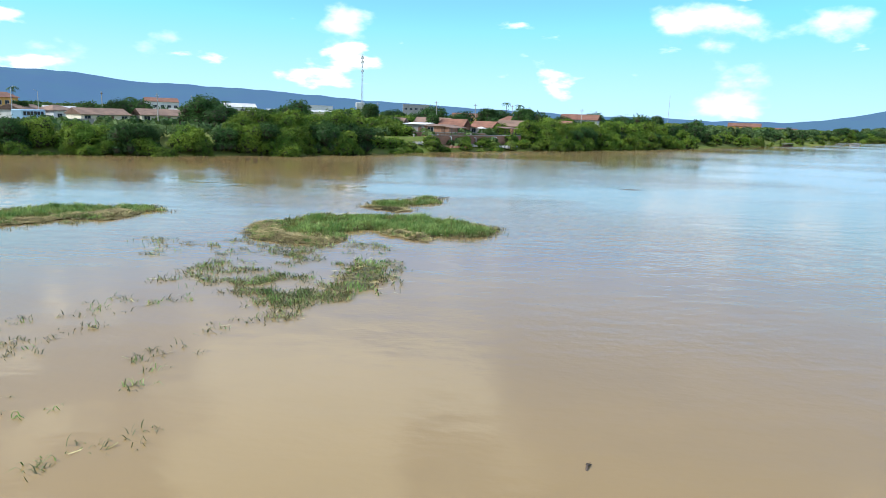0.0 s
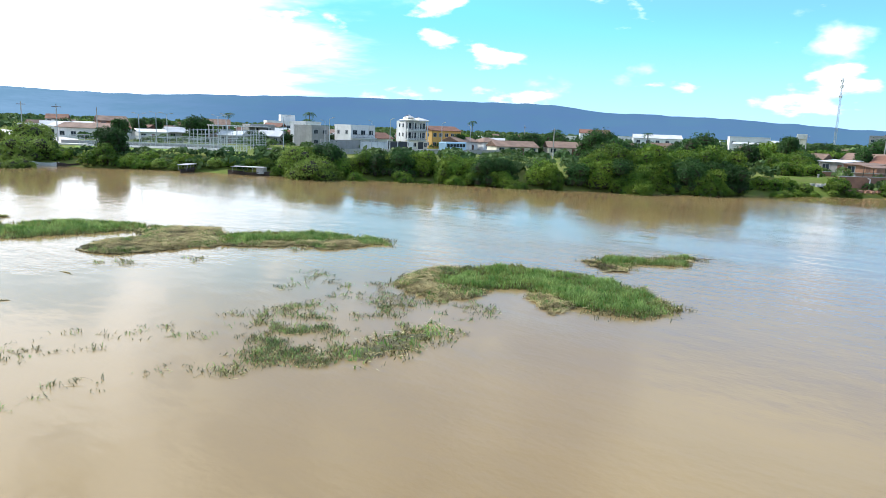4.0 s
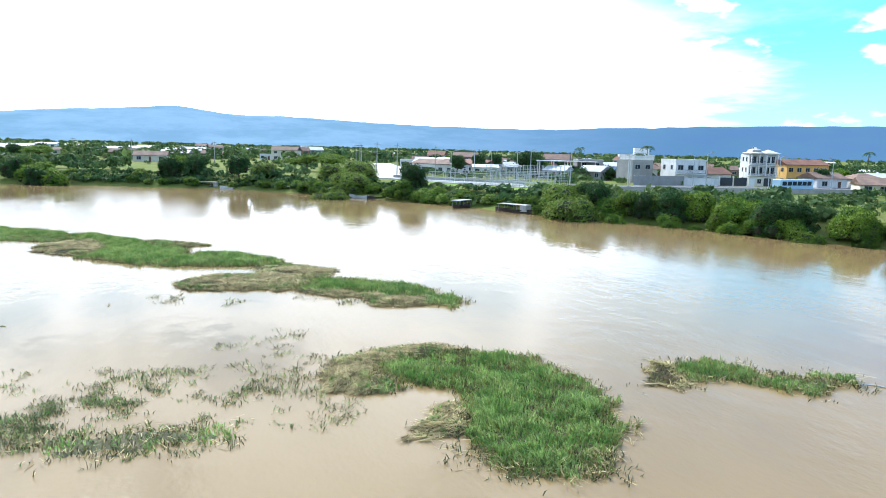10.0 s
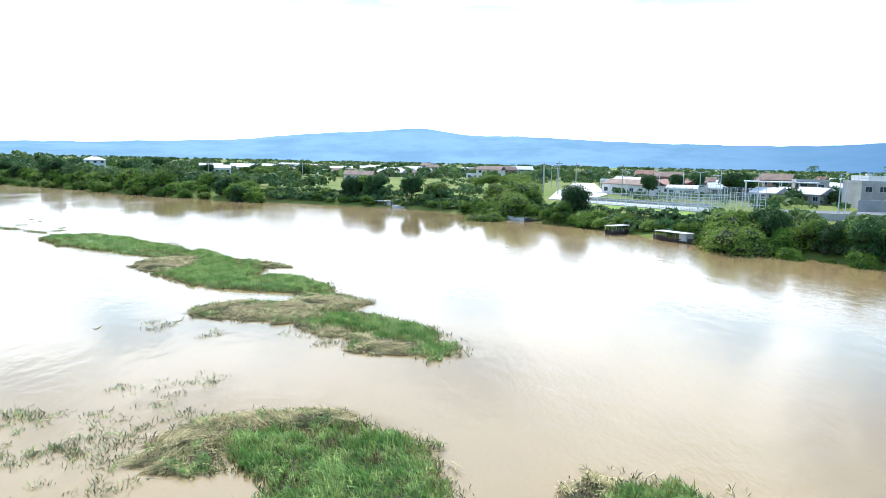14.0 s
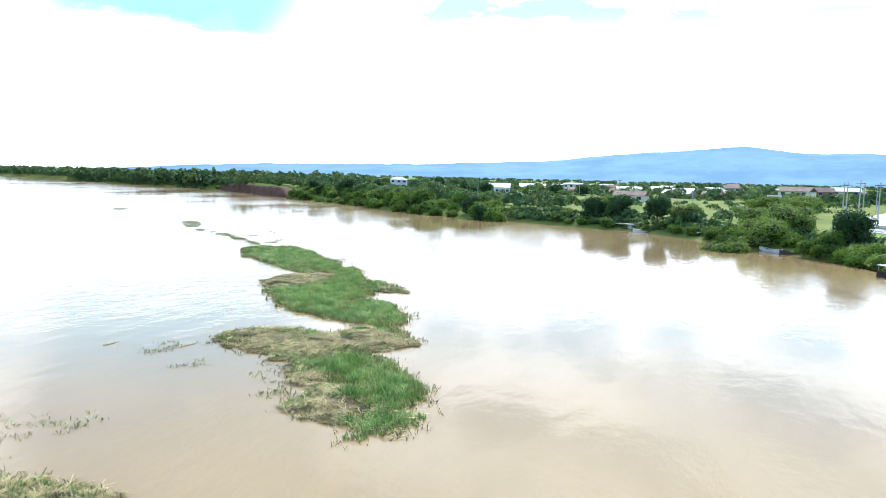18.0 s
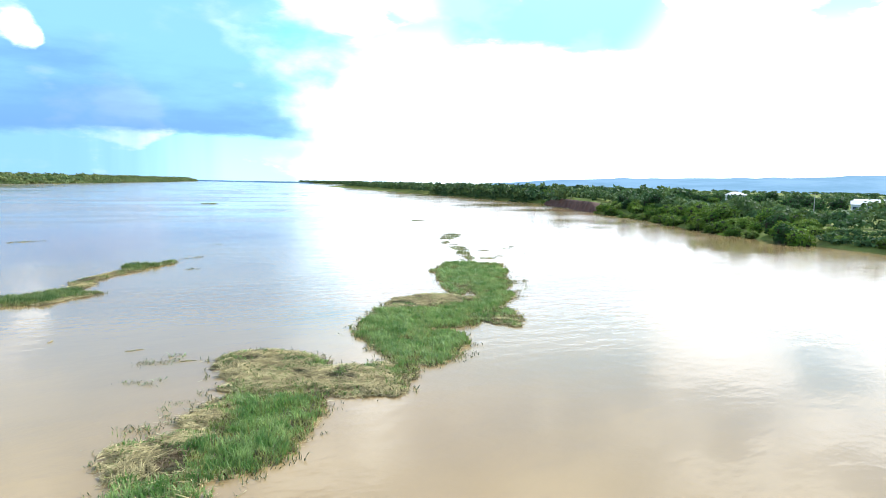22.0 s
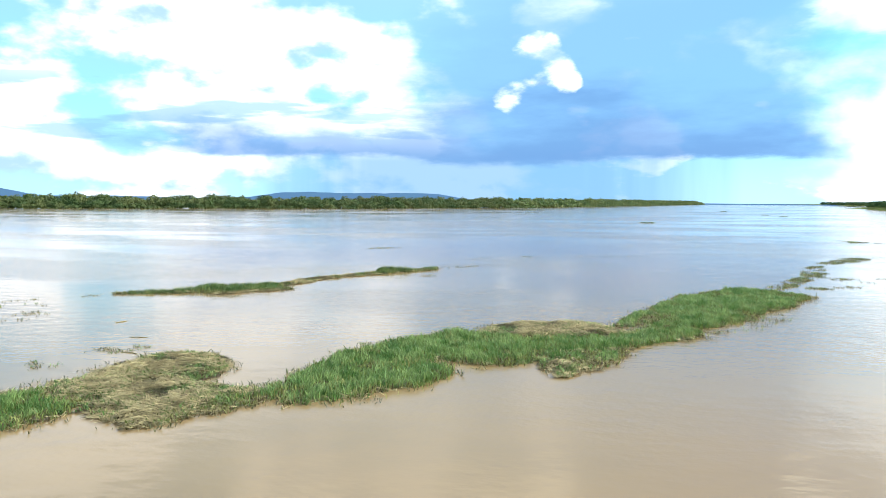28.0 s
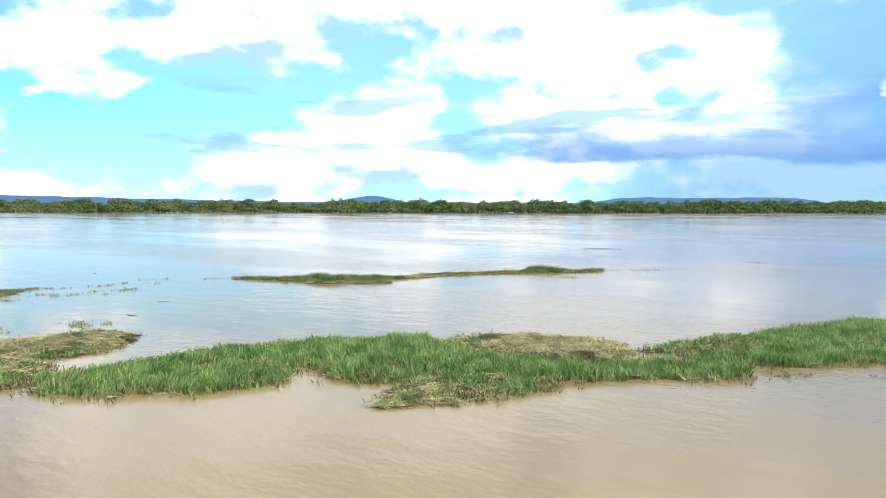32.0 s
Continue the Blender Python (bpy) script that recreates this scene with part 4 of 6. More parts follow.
# single bushes and trees known by their places
for kind, x, y, size in (("willow", -76, 92, 1.15), ("willow", -81.5, 93.5, 0.9), ("willow", -118.5, 60.0, 0.88), ("dark_a", -118, 77.5, 0.85), ("bushy_b", -115, 74.5, 0.6), ("willow", -126, 66, 0.95),
                         ("willow", -133, 69, 1.05), ("willow", -140, 64, 0.8), ("dark_b", -154.5, 43.5, 0.82), ("willow", -153.5, 50, 0.75), ("dark_a", -163, 27, 0.8), ("dark_a", -162.5, 33.5, 0.85),
                         ("bushy_b", -167, 30.5, 0.8), ("shrub_b", -163.5, 20.5, 1.1), ("shrub_b", -147.5, 20.8, 1.0), ("umbrella", -189, 73, 1.0), ("umbrella", -190, 65.5, 0.9), ("umbrella", -199, 62, 0.7),
                         ("dark_a", -178, 136, 1.35), ("dark_b", -192, 129, 0.9), ("dark_b", -189, 122, 0.85), ("dark_b", -177, 110, 0.8), ("dark_a", -150, 214, 1.1), ("dark_b", -121, 196, 0.7),
                         ("dark_a", 2, 216, 1.0), ("town_b", -12, 206, 0.9), ("dark_b", 24, 222, 1.1), ("town_a", 31, 240, 1.2), ("dark_a", 20, 250, 1.3), ("town_a", 5, 232, 1.1), ("dark_a", -6, 250, 1.4), ("town_b", 42, 248, 1.0), ("dark_a", 56, 270, 1.4), ("town_b", -30, 222, 1.2), ("town_a", -46, 210, 1.3), ("town_a", 74, 268, 1.3), ("bushy_a", 15, 190, 0.7), ("bushy_b", -14, 178, 0.7), ("dark_a", -110, 240, 1.2), ("town_a", -98, 222, 1.1), ("town_b", -70, 206, 0.9), ("dark_a", -62, 180, 1.35), ("dark_a", -93, 195, 1.1), ("dark_b", -24, 214, 1.05), ("dark_a", -16, 218, 1.1), ("dark_b", 14, 246, 1.1), ("dark_a", 44, 262, 1.1), ("bushy_b", 30, 214, 1.0), ("bushy_a", 22, 196, 0.8),
                         ("dark_a", 62, 246, 1.2), ("dark_b", 90, 300, 1.1), ("umbrella", 100, 310, 1.0), ("umbrella", -264, -21, 1.0), ("dark_a", -335, -90, 1.1), ("umbrella", -434, -36, 1.0), ("willow", -288, -15, 0.8), ("dark_b", -282, -73, 1.0)):
    plant(kind, x, y, size)
for kind, x, y, size in (("shrub_a", -13, 160, 1.2), ("shrub_b", -15.5, 164, 1.1), ("bushy_b", -17, 168, 0.62), ("shrub_a", -9.5, 164.5, 1.0), ("bushy_a", -12, 172, 0.6), ("dark_b", -4, 194, 0.75), ("town_b", 6, 203, 0.7),
                         ("shrub_a", 4, 163, 0.9), ("shrub_b", 11, 169, 0.9), ("shrub_a", 16, 176, 1.1), ("shrub_a", 21, 181, 1.2), ("bushy_b", 24, 188, 0.6), ("dark_a", -14, 186, 0.7), ("town_a", 15, 208, 0.75), ("bushy_a", 31, 196, 0.6)):
    plant(kind, x, y, size)
# bushes and trees downstream
thicket = []
for x, y, ux, uy in along(TOWN_BANK, 5.0, 1, 4):
    for back in (0, 5, 11, 20):
        near_ = math.hypot(x, y) < 640
        if near_ and back in (0, 5, 11) and random.random() < 0.55:
            plant(random.choice(("river_a", "river_b", "river_b", "town_a") if back else ("river_a", "river_c")), x + ux * back + random.uniform(-2, 2), y + uy * back, random.choice((0.5, 0.62, 0.75, 1.05 if back > 8 else 0.7)) * (0.8 if 120 < x < 250 else 1.0) * random.uniform(0.85, 1.15))
        elif math.hypot(x, y) < 1300 and not (near_ and back < 10):
            thicket.append((x + ux * back, y + uy * back, 0.2 + 0.25 * min(back, 10), random.uniform(5, 9), random.uniform(3, 5) if near_ else random.uniform(5, 9)))
for x, y, ux, uy in along(TOWN_BANK, 4.0, 17, 24):
    bluff = -315 < x < -240
    for back in (-0.8, 5, 12, 26):
        px_, py_ = x + ux * (back + random.uniform(-2, 4)), y + uy * (back + random.uniform(-2, 4))
        s = random.uniform(0.65, 1.1) * (0.75 if back < 1 else 1)
        if random.random() > 0.86 or (bluff and back < 10):
            continue
        if back < 10 and y > -260:
            plant(random.choice(("river_a", "river_b", "river_a", "river_c", "river_c")), px_, py_, s)
        else:
            thicket.append((px_, py_, float(land_height(px_, py_)) - 0.3, 7.5 * s, random.choice((3.6, 4.4, 5.2, 7.2)) * s))
# trees among the houses
town_trees = []
while len(town_trees) < 900:
    a, r = radians(random.uniform(-25, 118)), random.uniform(170, 620)
    x, y = -math.sin(a) * r, math.cos(a) * r
    d = float(offset_from(TOWN_BANK, np.array([x]), np.array([y]))[0])
    if d > (34 if x > -60 else 62) and not (-135 < x < -80 and y < 215) and not (-14 < x < 22 and y < 212) and not (-310 < x < -140 and 74 < y < 128) and not (-330 < x < -150 and -40 < y < 75):
        town_trees.append((d, x, y))
town_trees.sort()
for d, x, y in town_trees[:260]:
    plant(random.choice(("town_a", "town_b", "town_a")), x, y, random.uniform(0.6, 1.0))
for d, x, y in town_trees[260:]:
    thicket.append((x, y, 2.4, random.uniform(5, 9), random.uniform(3.5, 6.5)))


def woods(name, label, places, leaves, seed, mat=FAR_GREEN):
    """Far trees in one mesh: leaf sprays heaped on small crowns of (x, y, z, width, height)."""
    g = np.random.default_rng(seed)
    p = np.repeat(np.array(places, float), leaves, axis=0)
    n = len(p)
    d = g.normal(size=(n, 3))
    d /= np.linalg.norm(d, axis=1)[:, None]
    d[:, 2] = np.where(d[:, 2] < -0.3, -d[:, 2], d[:, 2])
    lump = 0.75 + 0.3 * g.random(n) + 0.15 * np.sin(d[:, 0] * 6 + p[:, 0]) * np.cos(d[:, 1] * 5 + p[:, 1])
    c = np.stack([p[:, 0] + d[:, 0] * p[:, 3] / 2 * lump, p[:, 1] + d[:, 1] * p[:, 3] / 2 * lump, p[:, 2] + p[:, 4] * (0.5 + 0.48 * d[:, 2] * lump)], -1)
    nn = d + 0.6 * g.normal(size=(n, 3))
    nn /= np.linalg.norm(nn, axis=1)[:, None]
    t = np.cross(nn, g.normal(size=(n, 3)))
    t /= np.linalg.norm(t, axis=1)[:, None]
    b = np.cross(nn, t)
    s = (p[:, 3] * 1.16 / math.sqrt(leaves) * (0.6 + 0.8 * g.random(n)))[:, None]
    v = np.stack([c - t * s, c - b * s * 0.6, c + t * s, c + b * s * 0.6], 1).reshape(-1, 3)
    ob = new(name, from_arrays(name, v, np.arange(4 * n).reshape(-1, 4), mat))
    return tagged(ob, label, "woods", kind="stuff")


woods("thicket", "dense thicket of trees and bushes behind the river bank", thicket, 170, 4)
g2 = np.random.default_rng(3)


def open_ground(x, y):
    """Streets, courts, the pitch and the house fronts, where nothing grows."""
    street = -126 < x < -90 and 112 < y < 206
    plaza = -310 < x < -138 and 76 + max(0, (-x - 200) * 0.25) < y < 100 + max(0, (-x - 180) * 0.2)
    return street or plaza or (-150 < x < -99 and 74 < y < 118)


a = np.radians(g2.uniform(-28, 122, 12000))
r = 110 + 420 * g2.uniform(0, 1, 12000) ** 1.3
x, y = -np.sin(a) * r, np.cos(a) * r
keep = offset_from(TOWN_BANK, x, y) > 2
x, y = x[keep], y[keep]
h, size, luck = land_height(x, y), g2.uniform(0.5, 1.3, len(x)), g2.random(len(x))
scrub = [(px_, py_, pz_ - 0.25, 3.0 * s, 2.0 * s) for px_, py_, pz_, s, l in zip(x, y, h, size, luck)
         if not open_ground(px_, py_) and (l < 0.25 or not (-330 < px_ < -165 and -20 < py_ < 75))][:3600]
for x, y, ux, uy in along(TOWN_BANK, 1.6, 11, 17):
    for back in (1.5, 4.0, 6.5):
        if free(x + ux * back, y + uy * back, 2.6):
            scrub.append((x + ux * back, y + uy * back, float(land_height(x + ux * back, y + uy * back)) - 0.2, g2.uniform(1.4, 2.8), g2.uniform(0.8, 1.7)))
woods("scrub", "low scrub and garden bushes over the river plain", scrub, 40, 9)
far_places = []
for x, y, ux, uy in along(FAR_BANK, 6.5, 2, 10):
    for back in (-9, 0, 9, 22):
        q = back + g2.uniform(-3, 8)
        far_places.append((x - ux * q + g2.uniform(-4, 4), y - uy * q, -2.5, g2.uniform(10, 20), g2.uniform(10, 18 if back > 8 else 13) if back > -5 else g2.uniform(4, 9)))
cut = int(len(far_places) * 0.42)
woods("far_bank_woods", "flooded woods along the opposite river bank", far_places[:cut], 340, 5, FAR_BANK_GREEN)
woods("far_bank_woods", "flooded woods fading along the opposite bank downstream", far_places[cut:], 90, 15, FAR_BANK_GREEN)
down_places = []
for x, y, ux, uy in along(TOWN_BANK, 9.0, 22, 27):
    for back in (0, 10, 24, 60):
        q = back + g2.uniform(-3, 8)
        down_places.append((x + ux * q, y + uy * q, 1.0, g2.uniform(7, 13), g2.uniform(6, 12)))
woods("downstream_woods", "woods along the town-side bank downstream", down_places, 70, 6)
plain = []
while len(plain) < 2300:
    a, r = radians(g2.uniform(-25, 158)), g2.uniform(0, 1) ** 0.8 * 2300 + 280
    x, y = -math.sin(a) * r, math.cos(a) * r
    if offset_from(TOWN_BANK, np.array([x]), np.array([y]))[0] > 110:
        plain.append((x, y, 2.3, g2.uniform(6, 14), g2.uniform(3, 6.5) * (1 + (r > 900) * 0.3)))
woods("plain_woods", "scattered trees across the town and the plain behind it", plain, 60, 8)

for root in KINDS.values():
    for ob in (*root.children, root):
        bpy.data.objects.remove(ob)

# ---- town ----
WHITE = material("white_painted_plaster", (0.74, 0.73, 0.70), 0.85, spread=0.18, scale=0.6, stain=(0.42, 0.40, 0.36), object_var=0.2)
CREAM = material("cream_painted_plaster", (0.70, 0.64, 0.52), 0.85, spread=0.15, scale=0.6, stain=(0.48, 0.42, 0.33), object_var=0.15)
ORANGE = material("ochre_painted_plaster", (0.72, 0.42, 0.11), 0.85, spread=0.15, scale=0.6, stain=(0.50, 0.30, 0.12))
BLUE_WALL = material("pale_blue_plaster", (0.40, 0.56, 0.76), 0.85, spread=0.12, scale=0.6, stain=(0.36, 0.44, 0.52))
BRICK = material("bare_brick_wall", (0.36, 0.19, 0.12), 0.9, spread=0.35, scale=1.2, bump=0.4, stain=(0.26, 0.17, 0.12), object_var=0.2)
GREY = material("grey_cement_render", (0.34, 0.33, 0.31), 0.9, spread=0.25, scale=0.7, stain=(0.22, 0.21, 0.19), object_var=0.2)
TILE = material("red_clay_roof_tiles", (0.25, 0.115, 0.07), 0.85, spread=0.35, scale=1.4, bump=0.8, bump_scale=5, stain=(0.24, 0.12, 0.08), object_var=0.25)
OLD_TILE = material("weathered_clay_roof_tiles", (0.26, 0.165, 0.115), 0.9, spread=0.35, scale=1.4, bump=0.8, bump_scale=5, stain=(0.20, 0.15, 0.12), object_var=0.25)
SHEET = material("pale_fibre_cement_roof", (0.62, 0.61, 0.60), 0.7, spread=0.2, scale=0.8, stain=(0.38, 0.37, 0.35), object_var=0.2)
GLASS = material("dark_window_glass", (0.03, 0.04, 0.05), 0.12, spread=0.2)
FRAME = material("window_frames_grey", (0.42, 0.42, 0.42), 0.6, spread=0.15)
DOOR = material("brown_door_paint", (0.16, 0.08, 0.05), 0.6, spread=0.3)
IRON = material("dark_iron_gate", (0.06, 0.06, 0.065), 0.55, 0.3, spread=0.2)
GALV = material("galvanised_steel", (0.55, 0.56, 0.57), 0.45, 0.6, spread=0.2)
CONCRETE = material("weathered_concrete", (0.42, 0.40, 0.37), 0.9, spread=0.2, scale=0.5, stain=(0.26, 0.25, 0.22))
PALE_ROAD = material("pale_dusty_paving", (0.60, 0.56, 0.50), 0.95, spread=0.2, scale=0.2, stain=(0.46, 0.41, 0.34))
ASPHALT = material("grey_asphalt", (0.14, 0.14, 0.14), 0.9, spread=0.25, scale=0.4, stain=(0.22, 0.20, 0.18))
FIELD = material("mown_grass_pitch", (0.17, 0.25, 0.05), 0.95, sheen=0.05, spread=0.3, scale=0.3, hue=(0.25, 0.31, 0.08))
BOAT_WHITE = material("white_boat_paint_worn", (0.70, 0.70, 0.68), 0.6, spread=0.25, stain=(0.4, 0.36, 0.3))
BOAT_WOOD = material("dark_tarred_boat_planks", (0.07, 0.05, 0.04), 0.75, spread=0.4)
BUS_BLUE = material("pale_blue_coach_paint", (0.42, 0.58, 0.72), 0.3, spread=0.1)
RUBBER = material("black_rubber", (0.02, 0.02, 0.02), 0.85, spread=0.2)


def at_ground(x, y):
    return float(land_height(x, y))


def window(parent, x, y, z, w_, h, side="front"):
    """A framed window with one pane; front windows face -y, side ones -x or +x."""
    t = 0.09
    def spot(a0, b0, z0, a1, b1, z1):
        if side == "front":
            return boxed(x + a0, y - b1, z + z0, x + a1, y - b0, z + z1)
        if side == "right":
            return boxed(x + b0, y + a0, z + z0, x + b1, y + a1, z + z1)
        return boxed(x - b1, y + a0, z + z0, x - b0, y + a1, z + z1)
    bm = spot(-w_ / 2 - t, 0, -t, w_ / 2 + t, 0.06, 0)
    for q in ((-w_ / 2 - t, 0, h, w_ / 2 + t, 0.06, h + t), (-w_ / 2 - t, 0, 0, -w_ / 2, 0.05, h), (w_ / 2, 0, 0, w_ / 2 + t, 0.05, h), (-0.03, 0, 0, 0.03, 0.045, h)):
        other = spot(*q)
        me = bpy.data.meshes.new("tmp")
        other.to_mesh(me)
        other.free()
        bm.from_mesh(me)
        bpy.data.meshes.remove(me)
    frame_ob = part("window", bm, FRAME, parent)
    part("pane", spot(-w_ / 2, 0.0, 0, w_ / 2, 0.02, h), GLASS, frame_ob)
    return frame_ob


def slope_roof(bm, x0, y0, x1, y1, z, rise, hip=0.0, thick=0.12):
    """A pitched roof with its ridge along x; hip draws the ridge ends in."""
    ym = (y0 + y1) / 2
    def shell(dz):
        return [bm.verts.new(p) for p in ((x0, y0, z + dz), (x1, y0, z + dz), (x1, y1, z + dz), (x0, y1, z + dz), (x0 + hip, ym, z + rise + dz), (x1 - hip, ym, z + rise + dz))]
    a, b = shell(0), shell(thick)
    for f in ((0, 1, 5, 4), (2, 3, 4, 5), (1, 2, 5), (3, 0, 4)):
        bm.faces.new([b[i] for i in f])
        bm.faces.new([a[i] for i in reversed(f)])
    for i, j in ((0, 1), (1, 2), (2, 3), (3, 0)):
        bm.faces.new((a[i], a[j], b[j], b[i]))
    return bm


def house(x, y, turn, w_, d, h, wall=WHITE, roof="gable", roof_mat=TILE, rise=1.3, storeys=1, windows=3, label="", z=None, side_windows=0, group="houses of the riverside town", wall_name="wall"):
    """A plastered house: front wall along local x, facing local -y."""
    z = at_ground(x, y) - 0.1 if z is None else z
    root = thing("house", x, y, z, turn, label, "house", group)
    bm = boxed(-w_ / 2, 0, -0.6, w_ / 2, d, h)
    if roof == "gable":
        for sx in (-w_ / 2, w_ / 2):
            vs = [bm.verts.new(p) for p in ((sx, 0, h), (sx, d, h), (sx, d / 2, h + rise))]
            bm.faces.new(vs)
    part(wall_name, bm, wall, root)
    bm = bmesh.new()
    o = 0.45
    if roof == "gable":
        slope_roof(bm, -w_ / 2 - 0.3, -o, w_ / 2 + 0.3, d + o, h - rise * o / (d / 2) + 0.03, rise * (1 + 2 * o / d))
    elif roof == "hip":
        slope_roof(bm, -w_ / 2 - o, -o, w_ / 2 + o, d + o, h + 0.02, rise, hip=min(w_, d) * 0.45)
    elif roof == "shed":
        box(bm, -w_ / 2 - 0.3, -0.5, h + 0.02, w_ / 2 + 0.3, d + 0.3, h + 0.12)
        for v in bm.verts:
            v.co.z += rise * 0.4 * (v.co.y / d)
    else:
        for q in ((-w_ / 2 - 0.06, -0.06, h, w_ / 2 + 0.06, 0.14, h + 0.55), (-w_ / 2 - 0.06, d - 0.14, h, w_ / 2 + 0.06, d + 0.06, h + 0.55), (-w_ / 2 - 0.06, 0.14, h, -w_ / 2 + 0.14, d - 0.14, h + 0.55), (w_ / 2 - 0.14, 0.14, h, w_ / 2 + 0.06, d - 0.14, h + 0.55)):
            box(bm, *q)
        box(bm, -w_ / 2 + 0.14, 0.14, h, w_ / 2 - 0.14, d - 0.14, h + 0.1)
    part("parapet" if roof == "flat" else "roof", bm, wall if roof == "flat" else roof_mat, root)
    each = h / storeys
    for s in range(storeys):
        for k_ in range(windows):
            cx = -w_ / 2 + w_ * (k_ + 0.5) / windows
            if s == 0 and k_ == windows // 2:
                door = part("door", boxed(cx - 0.45, -0.05, 0.1, cx + 0.45, -0.004, 2.15), DOOR, root)
                part("handle", boxed(cx + 0.32, -0.09, 1.05, cx + 0.37, -0.052, 1.2), GALV, door)
            else:
                window(root, cx, -0.004, s * each + 1.0, min(1.5, w_ / windows * 0.5), 1.15)
        for k_ in range(side_windows):
            window(root, w_ / 2 + 0.004, d * (k_ + 0.5) / side_windows, s * each + 1.0, 1.1, 1.1, "right")
            window(root, -w_ / 2 - 0.004, d * (k_ + 0.5) / side_windows, s * each + 1.0, 1.1, 1.1, "left")
    return root


def rail(parent, x0, x1, y, z, high=1.0):
    """A balcony rail with bars along local x."""
    bm = boxed(x0, y, z + high - 0.06, x1, y + 0.06, z + high)
    box(bm, x0, y, z + 0.1, x1, y + 0.05, z + 0.15)
    n = max(2, int((x1 - x0) / 0.3))
    for k_ in range(n + 1):
        cx = x0 + (x1 - x0 - 0.03) * k_ / n
        box(bm, cx, y + 0.01, z, cx + 0.03, y + 0.04, z + high - 0.06)
    return part("balcony_rail", bm, IRON, parent)


def tall_house():
    """The three-storey house with open balconies and two small hipped roofs."""
    root = thing("house", -127.4, 182.2, at_ground(-127, 181) - 0.1, 66, "tall grey-white three-storey house with open balconies and hipped roofs", "house", "houses of the riverside town")
    root.matrix_basis = root.matrix_basis @ Matrix.Diagonal((0.78, 0.8, 0.96, 1))
    w2 = 4.7
    part("wall", boxed(-w2, 1.6, -0.6, w2, 10.5, 9.3), WHITE, root)
    part("wall_front", boxed(-w2 + 0.1, 0.0, -0.6, w2 - 0.1, 1.6, 2.9), CREAM, root, "cream-painted ground storey")
    for s, zz in enumerate((3.0, 6.1, 9.25)):
        part("slab", boxed(-w2 - 0.3, -0.5, zz, w2 + 0.3, 1.6, zz + 0.2), WHITE, root)
    for cx in (-w2 + 0.05, -1.9, 0.6, w2 - 0.35):
        for zz in (3.2, 6.3):
            part("pillar", boxed(cx, -0.35, zz, cx + 0.3, 0.0, zz + 2.8), WHITE, root)
    for zz in (3.2, 6.3):
        rail(root, -w2 + 0.4, -1.95, -0.34, zz)
        rail(root, -1.6, 0.55, -0.34, zz)
        rail(root, 0.95, w2 - 0.4, -0.34, zz)
        for cx, ww in ((-3.3, 2.0), (-0.7, 1.6), (1.9, 1.2), (3.6, 1.0)):
            window(root, cx, 1.596, zz + 0.5, ww, 1.8)
    for cx in (-3.4, -1.2, 3.9):
        window(root, cx, -0.004, 0.9, 1.3, 1.2)
    part("garage_door", boxed(0.4, -0.06, -0.1, 2.8, -0.004, 2.4), IRON, root)
    for k_ in range(2):
        for zz in (1.0, 4.1, 7.2):
            window(root, -w2 - 0.004, 4 + 3.4 * k_, zz, 1.2, 1.2, "left")
            window(root, w2 + 0.004, 4 + 3.4 * k_, zz, 1.2, 1.2, "right")
    part("attic_wall", boxed(-w2 + 0.5, 1.0, 9.45, -1.2, 5.6, 10.3), CREAM, root)
    part("roof", slope_roof(bmesh.new(), -w2 - 0.5, -0.9, 0.0, 7.5, 9.46, 1.0, 2.4), CREAM, root, "pale tiled hipped roof over the balcony")
    part("upper_roof", slope_roof(bmesh.new(), -w2 + 0.6, 0.6, -1.2, 5.8, 10.32, 0.9, 1.9), SHEET, root, "small raised hipped roof cap")
    part("right_roof", slope_roof(bmesh.new(), 0.05, -0.9, w2 + 0.6, 10.8, 9.46, 1.1, 2.8), SHEET, root, "white hipped roof")
    return root


tall_house()
white_2 = house(-129.2, 159.0, 78, 8.6, 9, 6.4, WHITE, "flat", storeys=2, windows=3, side_windows=2, label="white two-storey house with a railed balcony and flat roof")
part("balcony", boxed(-4.2, -1.2, 3.0, 4.2, -0.05, 3.2), WHITE, white_2)
rail(white_2, -4.2, 4.2, -1.2, 3.2)
low_red = house(-131.5, 169.6, 84, 9.6, 8, 3.2, CREAM, "gable", TILE, 1.6, windows=2, label="low house with a red tiled roof behind dark gates")
house(-129.5, 200.5, 74, 12.5, 9, 6.2, ORANGE, "gable", TILE, 1.4, storeys=2, windows=5, side_windows=2, label="ochre two-storey house with a red tiled roof")
house(-117, 196, 80, 9, 8, 3.0, WHITE, "gable", OLD_TILE, 1.4, windows=2, label="low white house with a weathered tiled roof")
house(-113, 205, 70, 8, 8, 3.0, WHITE, "hip", OLD_TILE, 1.5, windows=2, label="low white house with a hipped weathered roof")
house(-190, 174, 75, 8, 8, 3.6, BLUE_WALL, "gable", SHEET, 1.2, windows=3, label="pale blue gabled house with a white roof edge")
house(-186, 160, 68, 14, 7, 3.0, WHITE, "shed", SHEET, 1.0, windows=4, label="long low white building with a sheet roof")
tower = house(-236, 217, 60, 15, 12, 7.4, WHITE, "flat", storeys=2, windows=4, side_windows=2, label="white stepped building with a raised tower block")
part("tower_block", boxed(-1, 3, 7.4, 5.5, 9, 10.8), WHITE, tower)
house(-172, 187, 78, 9, 9, 3.4, BRICK, "gable", OLD_TILE, 1.5, windows=2, label="bare brick house with a weathered tiled roof")
